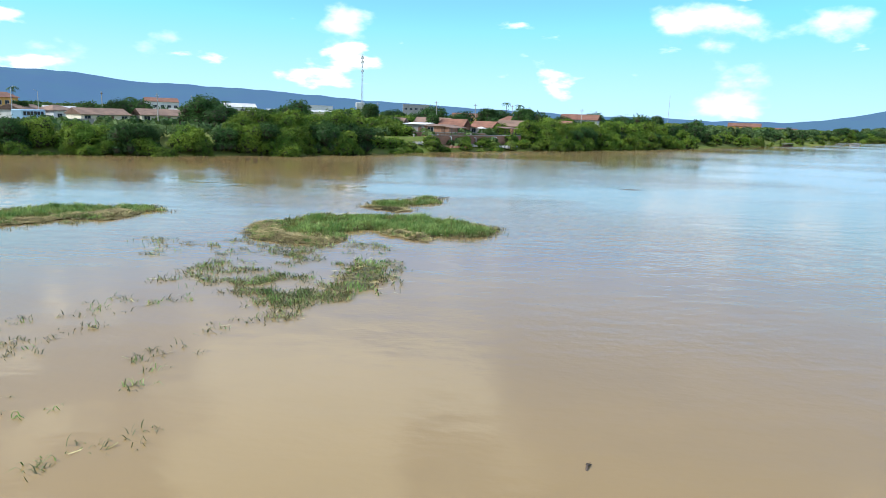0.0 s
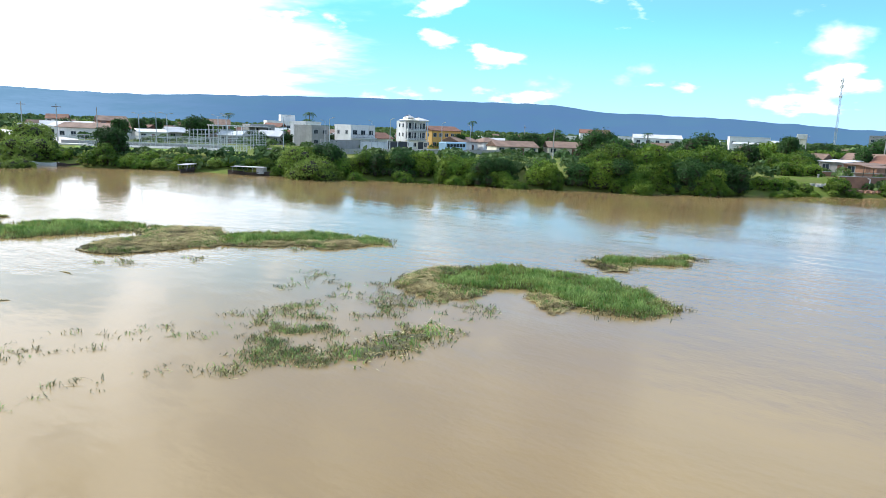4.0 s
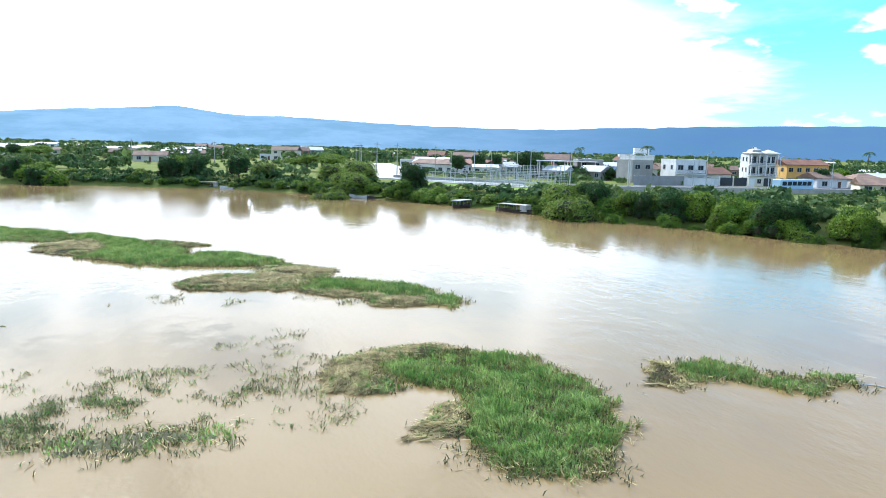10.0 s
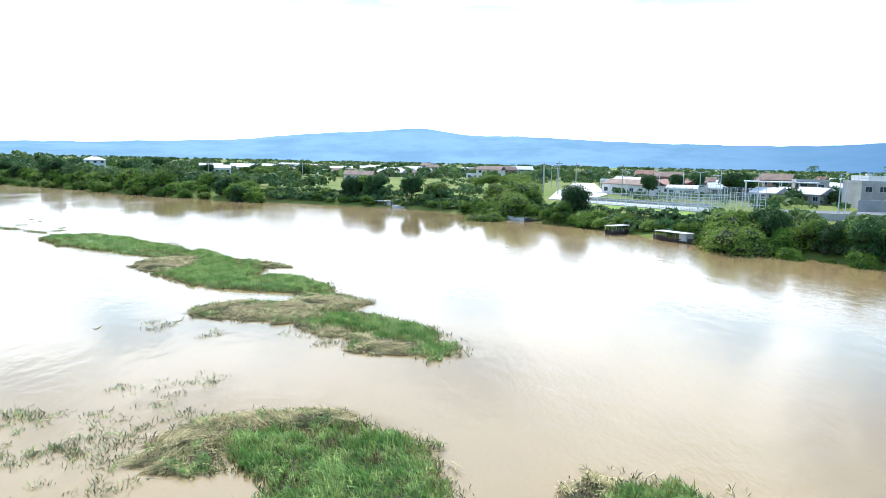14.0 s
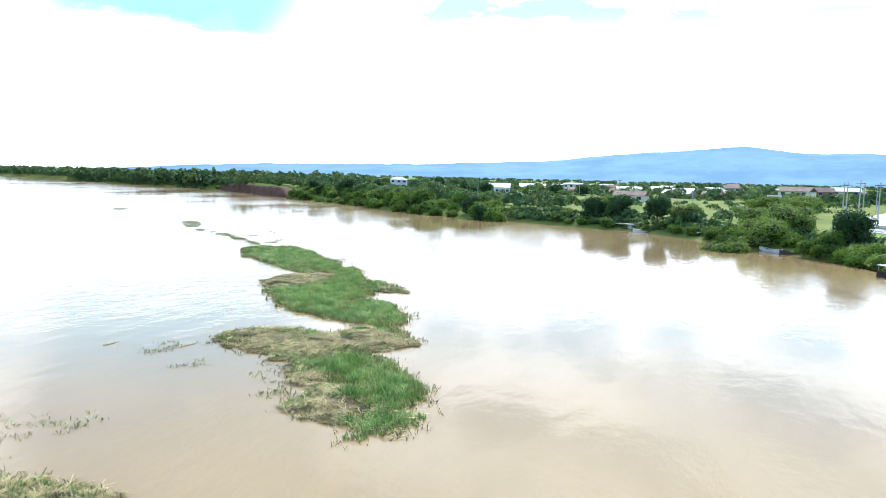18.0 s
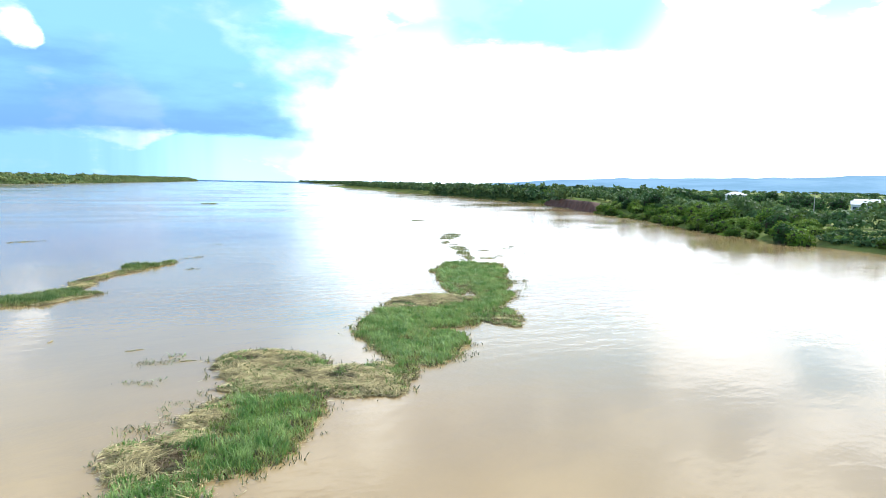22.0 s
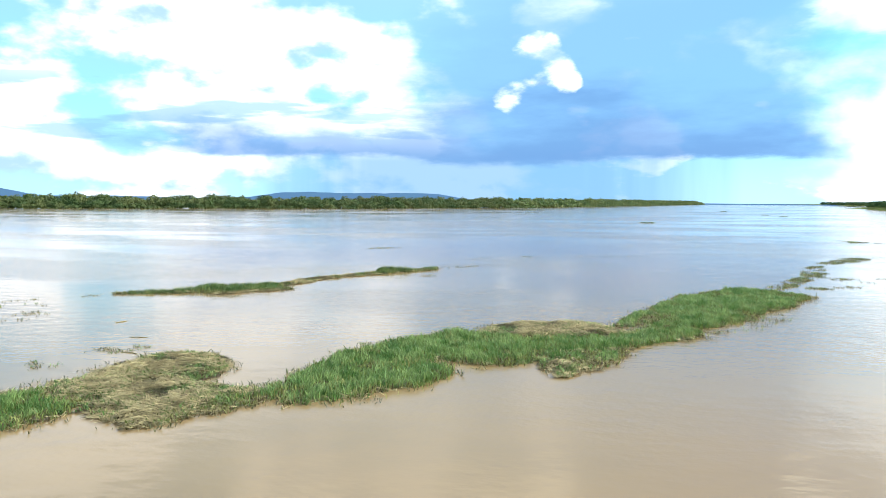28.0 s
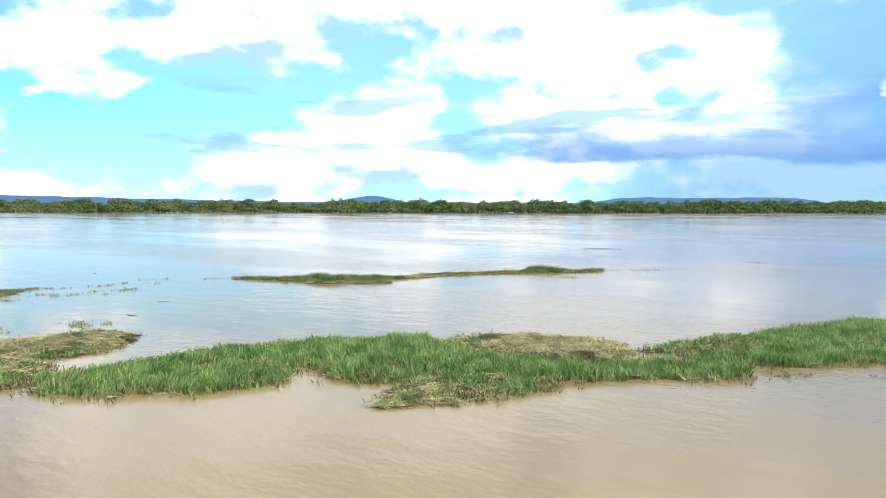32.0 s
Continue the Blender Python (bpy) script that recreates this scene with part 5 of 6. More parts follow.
house(-168, 176, 78, 7, 8, 3.2, CREAM, "hip", OLD_TILE, 1.5, windows=2, label="small cream house with a brown tiled roof")
house(-165, 150, 70, 8, 8, 5.6, GREY, "flat", storeys=2, windows=2, label="unfinished grey two-storey house")
house(-138, 150, 88, 6.5, 8, 5.8, GREY, "flat", storeys=2, windows=2, label="grey cement two-storey house behind a wall")
house(-152, 160, 88, 6, 8, 7.0, WHITE, "flat", storeys=2, windows=2, label="white two-storey block with a flat roof")
house(-90.5, 184, 52, 13, 9, 2.5, CREAM, "gable", OLD_TILE, 1.5, windows=4, label="house with a wide faded red tiled roof among trees")
house(-79, 197, 38, 15, 10, 2.5, CREAM, "gable", OLD_TILE, 1.6, windows=5, label="long house with a ribbed red-brown tiled roof among trees")
house(-140, 340, 30, 15, 11, 7.6, WHITE, "gable", TILE, 1.8, storeys=2, windows=5, side_windows=2, label="white two-storey house with a red tiled roof and veranda")
house(-98, 316, 25, 21, 12, 6.2, WHITE, "gable", SHEET, 1.6, storeys=2, windows=5, label="large white hall with a pale roof")
house(-66, 345, 20, 17, 12, 7.8, WHITE, "flat", storeys=2, windows=5, label="white block with a row of windows above the trees")
house(-118, 330, 25, 9, 9, 6.0, WHITE, "flat", storeys=2, windows=3, label="white flat-roofed house among trees")
house(-58, 322, 10, 18, 10, 5.2, WHITE, "shed", SHEET, 1.6, windows=4, label="long white warehouse with a pale sheet roof")
water_tower = thing("water_tower", -42, 330, at_ground(-42, 330), 10, "white square water tower", "tower")
part("shaft", boxed(-1.6, -1.6, -0.5, 1.6, 1.6, 8.0, bevel=0.1), CREAM, water_tower)
part("tank", boxed(-2.0, -2.0, 8.0, 2.0, 2.0, 10.2, bevel=0.15), WHITE, water_tower)
house(-20, 425, 5, 16, 12, 11.0, GREY, "flat", storeys=3, windows=5, label="grey three-storey block behind the trees")
# riverside houses on the bank
house(1.0, 190, -18, 7, 7, 2.7, BRICK, "gable", TILE, 1.7, windows=3, label="bare brick riverside house with a red tiled roof")
house(9.5, 194, -25, 6.5, 7, 2.6, CREAM, "gable", TILE, 1.5, windows=3, label="cream riverside house with a red tiled roof")
house(-8.5, 183, -20, 6, 6, 2.7, GREY, "shed", SHEET, 0.8, windows=2, label="small grey riverside house with a sheet roof")
house(-2.5, 176, -25, 7, 5, 2.5, BRICK, "shed", OLD_TILE, 0.8, windows=2, label="bare brick lean-to above the bank wall")
house(8, 292, -5, 13, 9, 5.0, ORANGE, "gable", TILE, 1.5, storeys=2, windows=4, label="ochre house with an orange tiled roof")
house(20, 226, -15, 6, 6, 4.4, BRICK, "hip", TILE, 1.4, storeys=2, windows=2, label="small brick tower house with a red roof")
house(36, 232, -20, 9, 8, 3.2, WHITE, "gable", TILE, 1.7, windows=3, label="white riverside house with a red tiled roof")
house(49, 262, -20, 14, 9, 5.6, WHITE, "gable", TILE, 1.8, storeys=2, windows=4, label="white two-storey house with a tiled gable roof")
house(62, 252, -25, 9, 8, 3.0, CREAM, "hip", OLD_TILE, 1.4, windows=3, label="low cream house with a brown hipped roof")
house(176, 415, -25, 18, 10, 5.6, ORANGE, "gable", TILE, 1.8, storeys=2, windows=5, label="ochre house far along the bank with a tiled roof")
house(205, 424, -30, 12, 9, 3.4, WHITE, "gable", TILE, 1.6, windows=4, label="white house far along the bank")
house(-22, 268, 8, 10, 8, 3.2, WHITE, "gable", OLD_TILE, 1.6, windows=3, label="low white house among dark trees")
# downstream houses
house(-379, -149, 120, 11, 9, 5.2, WHITE, "hip", SHEET, 1.8, storeys=2, windows=3, label="white country house with a pale hipped roof")
for x, y, turn, w_, d in ((-420, -96, 110, 14, 8), (-452, -84, 105, 18, 9), (-470, -60, 105, 12, 9), (-510, -76, 100, 22, 12), (-330, -60, 115, 8, 6), (-395, -66, 110, 12, 8), (-440, -16, 100, 15, 8), (-480, -2, 100, 12, 8), (-560, -60, 100, 24, 12), (-540, 30, 95, 18, 10), (-410, 20, 95, 12, 9), (-600, -10, 95, 20, 10)):
    house(x, y, turn, w_, d, 3.2, GREY if w_ % 4 else WHITE, "gable", SHEET, 1.4, windows=3, label="low country house with a bright sheet roof")

random.seed(23)
taken = [(ob.location.x, ob.location.y) for ob in scene.objects if ob.name.startswith("house") and ob.parent is None]
placed = 0
STYLES = ((WHITE, "gable", TILE, "white town house with a red tiled roof"), (CREAM, "gable", OLD_TILE, "cream town house with a weathered tiled roof"), (WHITE, "shed", SHEET, "white town house with a pale sheet roof"),
          (WHITE, "flat", SHEET, "white flat-roofed town house"), (GREY, "gable", SHEET, "grey town house with a sheet roof"), (BRICK, "gable", OLD_TILE, "brick town house with a brown tiled roof"))
while placed < 135:
    core = placed < 45
    a, r = radians(random.uniform(40, 66) if core else random.uniform(-12, 100)), random.uniform(205, 330) if core else random.uniform(215, 620)
    x, y = -math.sin(a) * r, math.cos(a) * r
    d = float(offset_from(TOWN_BANK, np.array([x]), np.array([y]))[0])
    if d < (62 if core else 90) or open_ground(x, y) or (-310 < x < -140 and 70 < y < 118):
        continue
    if any(math.hypot(a_ - x, b_ - y) < (11.5 if core else 15) for a_, b_ in taken):
        continue
    taken.append((x, y))
    wall, roof, mat, words = random.choice(STYLES)
    two = random.random() < 0.08
    house(x, y, math.degrees(math.atan2(18 - y, 18 - x)) + 90 + random.uniform(-25, 25), random.uniform(7, 10) if core else random.uniform(8, 15), random.uniform(6, 8), 5.4 if two else 2.7, wall, roof, mat, random.uniform(1.2, 1.9), 2 if two else 1, 3, words)
    placed += 1

# ---- street, walls and sports ground ----


def sheet(name, corners, z, mat, label, category, thick=0.3):
    """A paved area: a thick slab over four corners."""
    bm = bmesh.new()
    top = [bm.verts.new((x, y, z)) for x, y in corners]
    low_ = [bm.verts.new((x, y, z - thick)) for x, y in corners]
    bm.faces.new(top)
    bm.faces.new(low_[::-1])
    for i in range(len(corners)):
        j = (i + 1) % len(corners)
        bm.faces.new((low_[i], low_[j], top[j], top[i]))
    me = bpy.data.meshes.new(name)
    bm.to_mesh(me)
    bm.free()
    me.materials.append(mat)
    return tagged(new(name, me), label, category, kind="structure")


def low_wall(points, high, thick, mat, label, z=3.0):
    """A straight-sided wall along points, with a coping as a part."""
    for (ax0, ay0), (bx0, by0) in zip(points, points[1:]):
        l = math.hypot(bx0 - ax0, by0 - ay0)
        root = thing("garden_wall", ax0, ay0, z - 0.2, math.degrees(math.atan2(by0 - ay0, bx0 - ax0)), label, "wall", "walls along the street")
        part("wall_body", boxed(0, -thick / 2, -0.8, l, thick / 2, high + 0.2), mat, root)
        part("coping", boxed(0, -thick / 2 - 0.05, high + 0.2, l, thick / 2 + 0.05, high + 0.3), CONCRETE, root)


sheet("road", ((-124.5, 118), (-114, 116), (-106, 200), (-119, 205)), 3.15, ASPHALT, "grey riverside street", "road")
sheet("pavement", ((-112.9, 116), (-110.6, 116), (-103.5, 199), (-105.8, 200)), 3.28, CONCRETE, "pale concrete pavement along the street", "pavement")
sheet("plaza", ((-148, 77), (-141, 84), (-180, 99), (-306, 123), (-300, 112), (-196, 87)), 3.22, PALE_ROAD, "pale dusty open street running inland", "street")
sheet("pitch", ((-139, 80), (-109.5, 102), (-101, 95.5), (-129, 75.5)), 3.05, FIELD, "mown grass strip beside the sports ground", "grass")
sheet("court", ((-148.5, 84), (-125.5, 107), (-111, 102), (-138, 82)), 3.12, CONCRETE, "concrete sports court", "court")
low_wall(((-124.6, 138), (-125.4, 154)), 2.4, 0.2, GREY, "grey cement garden wall along the street")
low_wall(((-125.4, 154), (-124.6, 164.4)), 2.0, 0.2, WHITE, "white garden wall before the two-storey house")
low_wall(((-124.4, 174.5), (-123.4, 175.6)), 2.2, 0.2, WHITE, "short white wall beside the gates")
low_wall(((-101, 112), (-96, 150), (-92, 188)), 1.0, 0.35, CONCRETE, "low concrete river wall")
low_wall(((-150, 82), (-126, 108)), 0.8, 0.2, CONCRETE, "low concrete wall round the court")
gate = thing("double_gate", -124.4, 164.6, 3.0, 90, "pair of dark iron gates in a white frame", "gate")
for cx in (0.2, 5.0):
    part("gate_leaf", boxed(cx, -0.05, 0.1, cx + 4.2, 0.05, 2.3), IRON, gate)
for cx in (0.0, 4.55, 9.4):
    part("post", boxed(cx - 0.15, -0.15, -0.5, cx + 0.15, 0.15, 2.6), WHITE, gate)


def fence(points, high, step, label, rails=(0.3, 1.0), mat=GALV):
    (ax0, ay0), (bx0, by0) = points
    l = math.hypot(bx0 - ax0, by0 - ay0)
    root = thing("fence", ax0, ay0, 3.0, math.degrees(math.atan2(by0 - ay0, bx0 - ax0)), label, "fence", "fences of the sports ground")
    n = int(l / step)
    post = None
    for k_ in range(n + 1):
        if post is None:
            post = part("post", rod(bmesh.new(), (0, 0, -0.6), (0, 0, high), 0.07, 0.06, 6), mat, root)
        else:
            ob = attach(new("post", post.data), root)
            ob.location.x = l * k_ / n
    for r in (*rails, 0.97):
        part("rail", boxed(0, -0.035, high * r - 0.035, l, 0.035, high * r + 0.035), mat, root)
    for r in np.linspace(0.1, 0.9, 7):
        part("wire", boxed(0, -0.012, high * r - 0.012, l, 0.012, high * r + 0.012), mat, root)
    return root


fence(((-138, 80.5), (-109, 102.5)), 1.3, 2.6, "low white pipe fence beside the grass strip", mat=WHITE)
fence(((-149, 83.5), (-125, 108)), 2.2, 3.0, "steel fence along the sports court")
fence(((-163, 101), (-140, 126)), 2.0, 3.0, "steel fence behind the sports court")
for pts in (((-111, 99.5), (-121, 117)), ((-121, 117), (-128, 112)), ((-118, 94.5), (-128, 112)), ((-118, 94.5), (-111, 99.5))):
    fence(pts, 4.6, 1.7, "tall steel cage fence of the ball court", (0.25, 0.5, 0.75))


def street_lamp(x, y, high, turn, arms=1, label="tall grey street lamp with a curved arm"):
    root = thing("street_lamp", x, y, at_ground(x, y), turn, label, "street lamp", "lamps and poles of the town")
    part("pole", rod(bmesh.new(), (0, 0, -0.5), (0, 0, high), 0.12, 0.07, 8), GALV, root)
    for k_ in range(arms):
        s = 1 if k_ == 0 else -1
        part("arm", rod(bmesh.new(), (0, 0, high - 0.1), (1.4 * s, 0, high + 0.25), 0.05, 0.04, 6), GALV, root)
        part("lamp_head", boxed(1.2 * s - 0.3, -0.14, high + 0.16, 1.2 * s + 0.4, 0.14, high + 0.3, bevel=0.03), FRAME, root)


def power_pole(x, y, high, turn):
    root = thing("power_pole", x, y, at_ground(x, y), turn, "concrete power pole with a crossarm", "pole", "lamps and poles of the town")
    part("pole", rod(bmesh.new(), (0, 0, -0.5), (0, 0, high), 0.17, 0.1, 8), CONCRETE, root)
    part("crossarm", boxed(-1.0, -0.06, high - 0.7, 1.0, 0.06, high - 0.58), DOOR, root)
    for cx in (-0.9, 0, 0.9):
        part("insulator", rod(bmesh.new(), (cx, 0, high - 0.58), (cx, 0, high - 0.4), 0.05, 0.04, 6), WHITE, root)


for x, y, h, turn in ((-104, 122, 8, 90), (-103, 142, 8.5, 90), (-101, 161, 8, 90), (-112, 128, 7.5, -90), (-117, 150, 8, -90), (-115, 172, 8, -90), (-112, 190, 8, -90), (-134, 92, 7.5, 45), (-120, 103, 7.5, 45), (-127, 110, 8, 45), (-146, 103, 8, 45), (-158, 113, 8, 45), (-101, 106, 8, 60)):
    street_lamp(x, y, h, turn, 2 if turn == 45 else 1)
for x, y, h in ((-161, 86, 9), (-176, 84, 9.5), (-190, 82, 9), (-205, 84, 9), (-226, 90, 9), (-172, 101, 9), (-250, 96, 9), (-24, 238, 9), (-4, 238, 10), (10, 258, 10), (24, 262, 10), (-70, 168, 8), (-107, 215, 9), (-290, 8, 9), (-262, 40, 9), (-332, -20, 9), (-250, -40, 8), (-83, 225, 9), (46, 240, 9)):
    power_pole(x, y, h, random.uniform(0, 180))

stand = thing("covered_stand", -166, 142, 3.0, 68, "open sports stand with a flat white roof on posts", "shelter")
part("roof", boxed(-9, -3, 5.0, 9, 4, 5.25), WHITE, stand)
for cx in (-8.5, -4.2, 0, 4.2, 8.5):
    for cy in (-2.6, 3.6):
        part("post", boxed(cx - 0.12, cy - 0.12, -0.5, cx + 0.12, cy + 0.12, 5.0), WHITE, stand)
for k_ in range(4):
    part("bench_step", boxed(-8.5, 0.2 + 0.8 * k_, -0.3, 8.5, 1.0 + 0.8 * k_, 0.4 * (k_ + 1)), CONCRETE, stand)
for x, y, turn, w_, d in ((-190, 106, 30, 18, 8), (-196, 118, 30, 20, 9), (-206, 128, 30, 18, 8), (-214, 112, 30, 14, 8), (-226, 124, 30, 16, 9)):
    house(x, y, turn, w_, d, 3.3, WHITE, "gable", random.choice((TILE, OLD_TILE, SHEET)), 1.3, windows=5, label="long low white school-like building with a faded tiled roof")


def palm(x, y, high, label="tall palm with a ragged crown of fronds"):
    root = thing("palm", x, y, at_ground(x, y), random.uniform(0, 360), label, "palm tree", "palms of the town")
    bm = bmesh.new()
    for k_ in range(5):
        rod(bm, (0.15 * math.sin(k_), 0.1 * k_ * 0.3, high * k_ / 5 - (0.6 if k_ == 0 else 0)), (0.15 * math.sin(k_ + 1), 0.1 * (k_ + 1) * 0.3, high * (k_ + 1) / 5), 0.2 - 0.02 * k_, 0.18 - 0.02 * k_, 7)
    part("trunk", bm, BARK, root)
    top = Vector((0.15 * math.sin(5), 0.15, high))
    for k_ in range(13):
        a, lift = 2 * math.pi * k_ / 13 + random.uniform(-0.2, 0.2), random.uniform(-0.1, 0.9)
        bm = bmesh.new()
        spine = [top + Vector((math.cos(a) * s * 2.6, math.sin(a) * s * 2.6, lift * s * 1.8 - 1.9 * s * s)) for s in np.linspace(0, 1, 7)]
        across = Vector((-math.sin(a), math.cos(a), 0))
        for p, q in zip(spine, spine[1:]):
            for side in (-1, 1):
                for f in (0.0, 0.5):
                    b0 = p.lerp(q, f)
                    tip = b0 + across * side * 0.62 + (q - p) * 0.5 + Vector((0, 0, -0.28))
                    bm.faces.new([bm.verts.new(v) for v in (b0, b0 + (q - p) * 0.35, tip)])
        part("frond", bm, DARK, root)


for x, y, h in ((-172, 176, 10.5), (-158.5, 163, 8), (-178, 284, 11), (30, 362, 13), (36, 358, 12), (-95, 296, 8), (-120, 262, 8), (-240, 190, 10), (20, 270, 8)):
    palm(x, y, h)


def mast(x, y, high):
    root = thing("radio_mast", x, y, 2.8, 15, "tall grey lattice telephone mast with small antennas", "mast")
    legs = [(math.cos(a) * 1.7, math.sin(a) * 1.7) for a in (0.3, 2.4, 4.5)]
    for lx, ly in legs:
        part("leg", rod(bmesh.new(), (lx, ly, -0.5), (lx * 0.35, ly * 0.35, high), 0.22, 0.16, 6), GALV, root)
    steps = 36
    for k_ in range(steps):
        bm = bmesh.new()
        for i in range(3):
            j = (i + 1) % 3
            f0, f1 = 1 - 0.65 * k_ / steps, 1 - 0.65 * (k_ + 1) / steps
            rod(bm, (legs[i][0] * f0, legs[i][1] * f0, high * k_ / steps), (legs[j][0] * f1, legs[j][1] * f1, high * (k_ + 1) / steps), 0.1, 0.1, 4)
        part("brace", bm, GALV, root)
    for zz in (high * 0.72, high * 0.86, high * 0.93):
        for a in (0.5, 2.6, 4.6):
            part("antenna", boxed(math.cos(a) * 1.6 - 0.4, math.sin(a) * 1.6 - 0.4, zz, math.cos(a) * 1.6 + 0.4, math.sin(a) * 1.6 + 0.4, zz + 3.4), WHITE, root)
    part("spike", rod(bmesh.new(), (0, 0, high), (0, 0, high + 4), 0.05, 0.03, 5), GALV, root)


mast(-126.0, 1000.0, 88)
thin = thing("thin_mast", 132, 420, 3, 0, "thin distant aerial mast", "mast")
part("pole", rod(bmesh.new(), (0, 0, -0.5), (0, 0, 22), 0.15, 0.07, 6), GALV, thin)

# ---- boats ----


def hull(bm, l, w_, h):
    """A long flat-bottomed hull, pointed and raised at both ends."""
    rings = []
    for k_ in range(9):
        s = k_ / 8 * 2 - 1
        half = w_ / 2 * (1 - abs(s) ** 2.6) + 0.03
        sheer = h * (0.75 + 0.45 * s * s)
        x = s * l / 2
        rings.append([bm.verts.new(p) for p in ((x, -half, sheer), (x, -half * 0.7, -0.15), (x, half * 0.7, -0.15), (x, half, sheer), (x, half * 0.86, sheer), (x, half * 0.6, 0.08), (x, -half * 0.6, 0.08), (x, -half * 0.86, sheer))])
    for a, b in zip(rings, rings[1:]):
        for i in range(8):
            j = (i + 1) % 8
            bm.faces.new((a[i], b[i], b[j], a[j]))
    bm.faces.new(rings[0])
    bm.faces.new(rings[-1][::-1])
    return bm


BOAT_GREY = material("weathered_grey_canopy", (0.52, 0.51, 0.48), 0.75, spread=0.3, stain=(0.2, 0.18, 0.15))


def boat(x, y, turn, l, w_, label, canopy=True, paint=BOAT_WHITE, cabin=False):
    root = thing("river_boat", x, y, 0.0, turn, label, "boat", "boats moored along the bank")
    part("hull", hull(bmesh.new(), l, w_, 0.65), paint, root)
    for f in (-0.25, 0.0, 0.25):
        part("bench", boxed(f * l - 0.12, -w_ * 0.36, 0.35, f * l + 0.12, w_ * 0.36, 0.4), BOAT_WOOD, root)
    if canopy:
        part("canopy", boxed(-l * 0.38, -w_ * 0.55, 1.40, l * 0.36, w_ * 0.55, 1.48, bevel=0.03), BOAT_GREY, root, "flat weathered canopy")
        for f in (-0.34, -0.1, 0.12, 0.33):
            for sy in (-1, 1):
                part("stanchion", rod(bmesh.new(), (f * l, sy * w_ * 0.42, 0.4), (f * l, sy * w_ * 0.5, 1.41), 0.035, 0.03, 5), BOAT_GREY, root)
    if cabin:
        part("cabin", boxed(l * 0.2, -w_ * 0.42, 0.3, l * 0.36, w_ * 0.42, 1.39), BOAT_GREY, root, "grey boat cabin")


boat(-97.5, 81.0, 125, 6.0, 1.7, "dark river boat with a grey canopy moored by bushes", paint=BOAT_WOOD)
boat(-87.8, 87.4, 32, 8.2, 2.1, "long dark river boat with a flat grey canopy", paint=BOAT_WOOD, cabin=True)
boat(-154.6, 36.2, 70, 7.2, 1.7, "long dark boat with a grey cabin under trees", paint=BOAT_WOOD, cabin=True)
boat(-159.5, 24.0, 60, 5.6, 1.3, "low dark canoe moored under trees", canopy=False, paint=BOAT_WOOD)
boat(-151.6, 52.0, 60, 5.0, 1.6, "small grey-roofed boat tied at the bank", paint=BOAT_WOOD)
boat(-149.6, 55.6, 70, 5.0, 1.7, "small grey-roofed boat with a white hull tied beside another")
boat(-147.0, 58.4, 65, 4.6, 1.6, "small dark boat with a worn grey canopy", paint=BOAT_WOOD)
boat(-121.8, 66.6, 40, 5.4, 1.3, "pale open boat drawn up at the bank", canopy=False)
boat(-118.6, 69.6, 50, 4.6, 1.2, "dark open canoe at the bank", canopy=False, paint=BOAT_WOOD)
boat(-151.0, 41.0, 80, 4.4, 1.1, "low white canoe lying in the shallows", canopy=False)
boat(-237, -106, 60, 5.0, 1.4, "pale open boat below the red earth bluff", canopy=False)
boat(212, 362, 30, 9, 2.4, "white river boat far upstream by the bank")
boat(150, 306, 35, 8, 2.2, "dark river boat far upstream by the bank", paint=BOAT_WOOD)

bus = thing("coach", -97.8, 162, 3.2, 96, "pale blue coach parked on the riverside street", "bus", "vehicles")
part("body", boxed(-5.5, -1.2, 0.45, 5.5, 1.2, 2.9, bevel=0.15), BUS_BLUE, bus)
for k_ in range(6):
    for sy in (-1.206, 1.186):
        part("window", boxed(-5.0 + 1.65 * k_, sy, 1.55, -3.6 + 1.65 * k_, sy + 0.02, 2.45), GLASS, bus)
for cx in (-3.6, 3.6):
    for cy in (-1.05, 1.05):
        wheel = part("tyre", rod(bmesh.new(), (cx, cy - 0.14, 0.45), (cx, cy + 0.14, 0.45), 0.46, 0.46, 14), RUBBER, bus)
        part("rim", rod(bmesh.new(), (cx, cy - 0.16, 0.45), (cx, cy + 0.16, 0.45), 0.24, 0.24, 10), GALV, wheel)

# bank wall, steps and clutter below the riverside houses
low_wall(((-3.5, 156.5), (3.2, 163.5), (10.6, 171.6), (19, 178.4)), 2.9, 0.4, BRICK, "stained brick bank wall below the houses", z=0.6)
low_wall(((-8, 168), (2, 174), (10, 180)), 1.2, 0.3, BRICK, "stained brick terrace wall above the bank", z=2.6)
house(-16, 196, -12, 7, 6, 2.8, WHITE, "gable", OLD_TILE, 1.3, windows=2, label="small white house with a brown tiled roof")
house(17.5, 203, -28, 8, 7, 3.0, BRICK, "gable", OLD_TILE, 1.5, windows=2, label="brick house with a dark weathered roof")
house(-5, 202, -15, 10, 8, 3.0, CREAM, "gable", OLD_TILE, 1.6, windows=3, label="cream house with a wide brown tiled roof")
house(12, 214, -20, 9, 8, 3.0, WHITE, "shed", SHEET, 1.0, windows=3, label="white house with a pale sheet roof behind others")
house(27, 205, -30, 6, 5, 2.6, GREY, "shed", OLD_TILE, 0.8, windows=2, label="small grey veranda house above the bank")
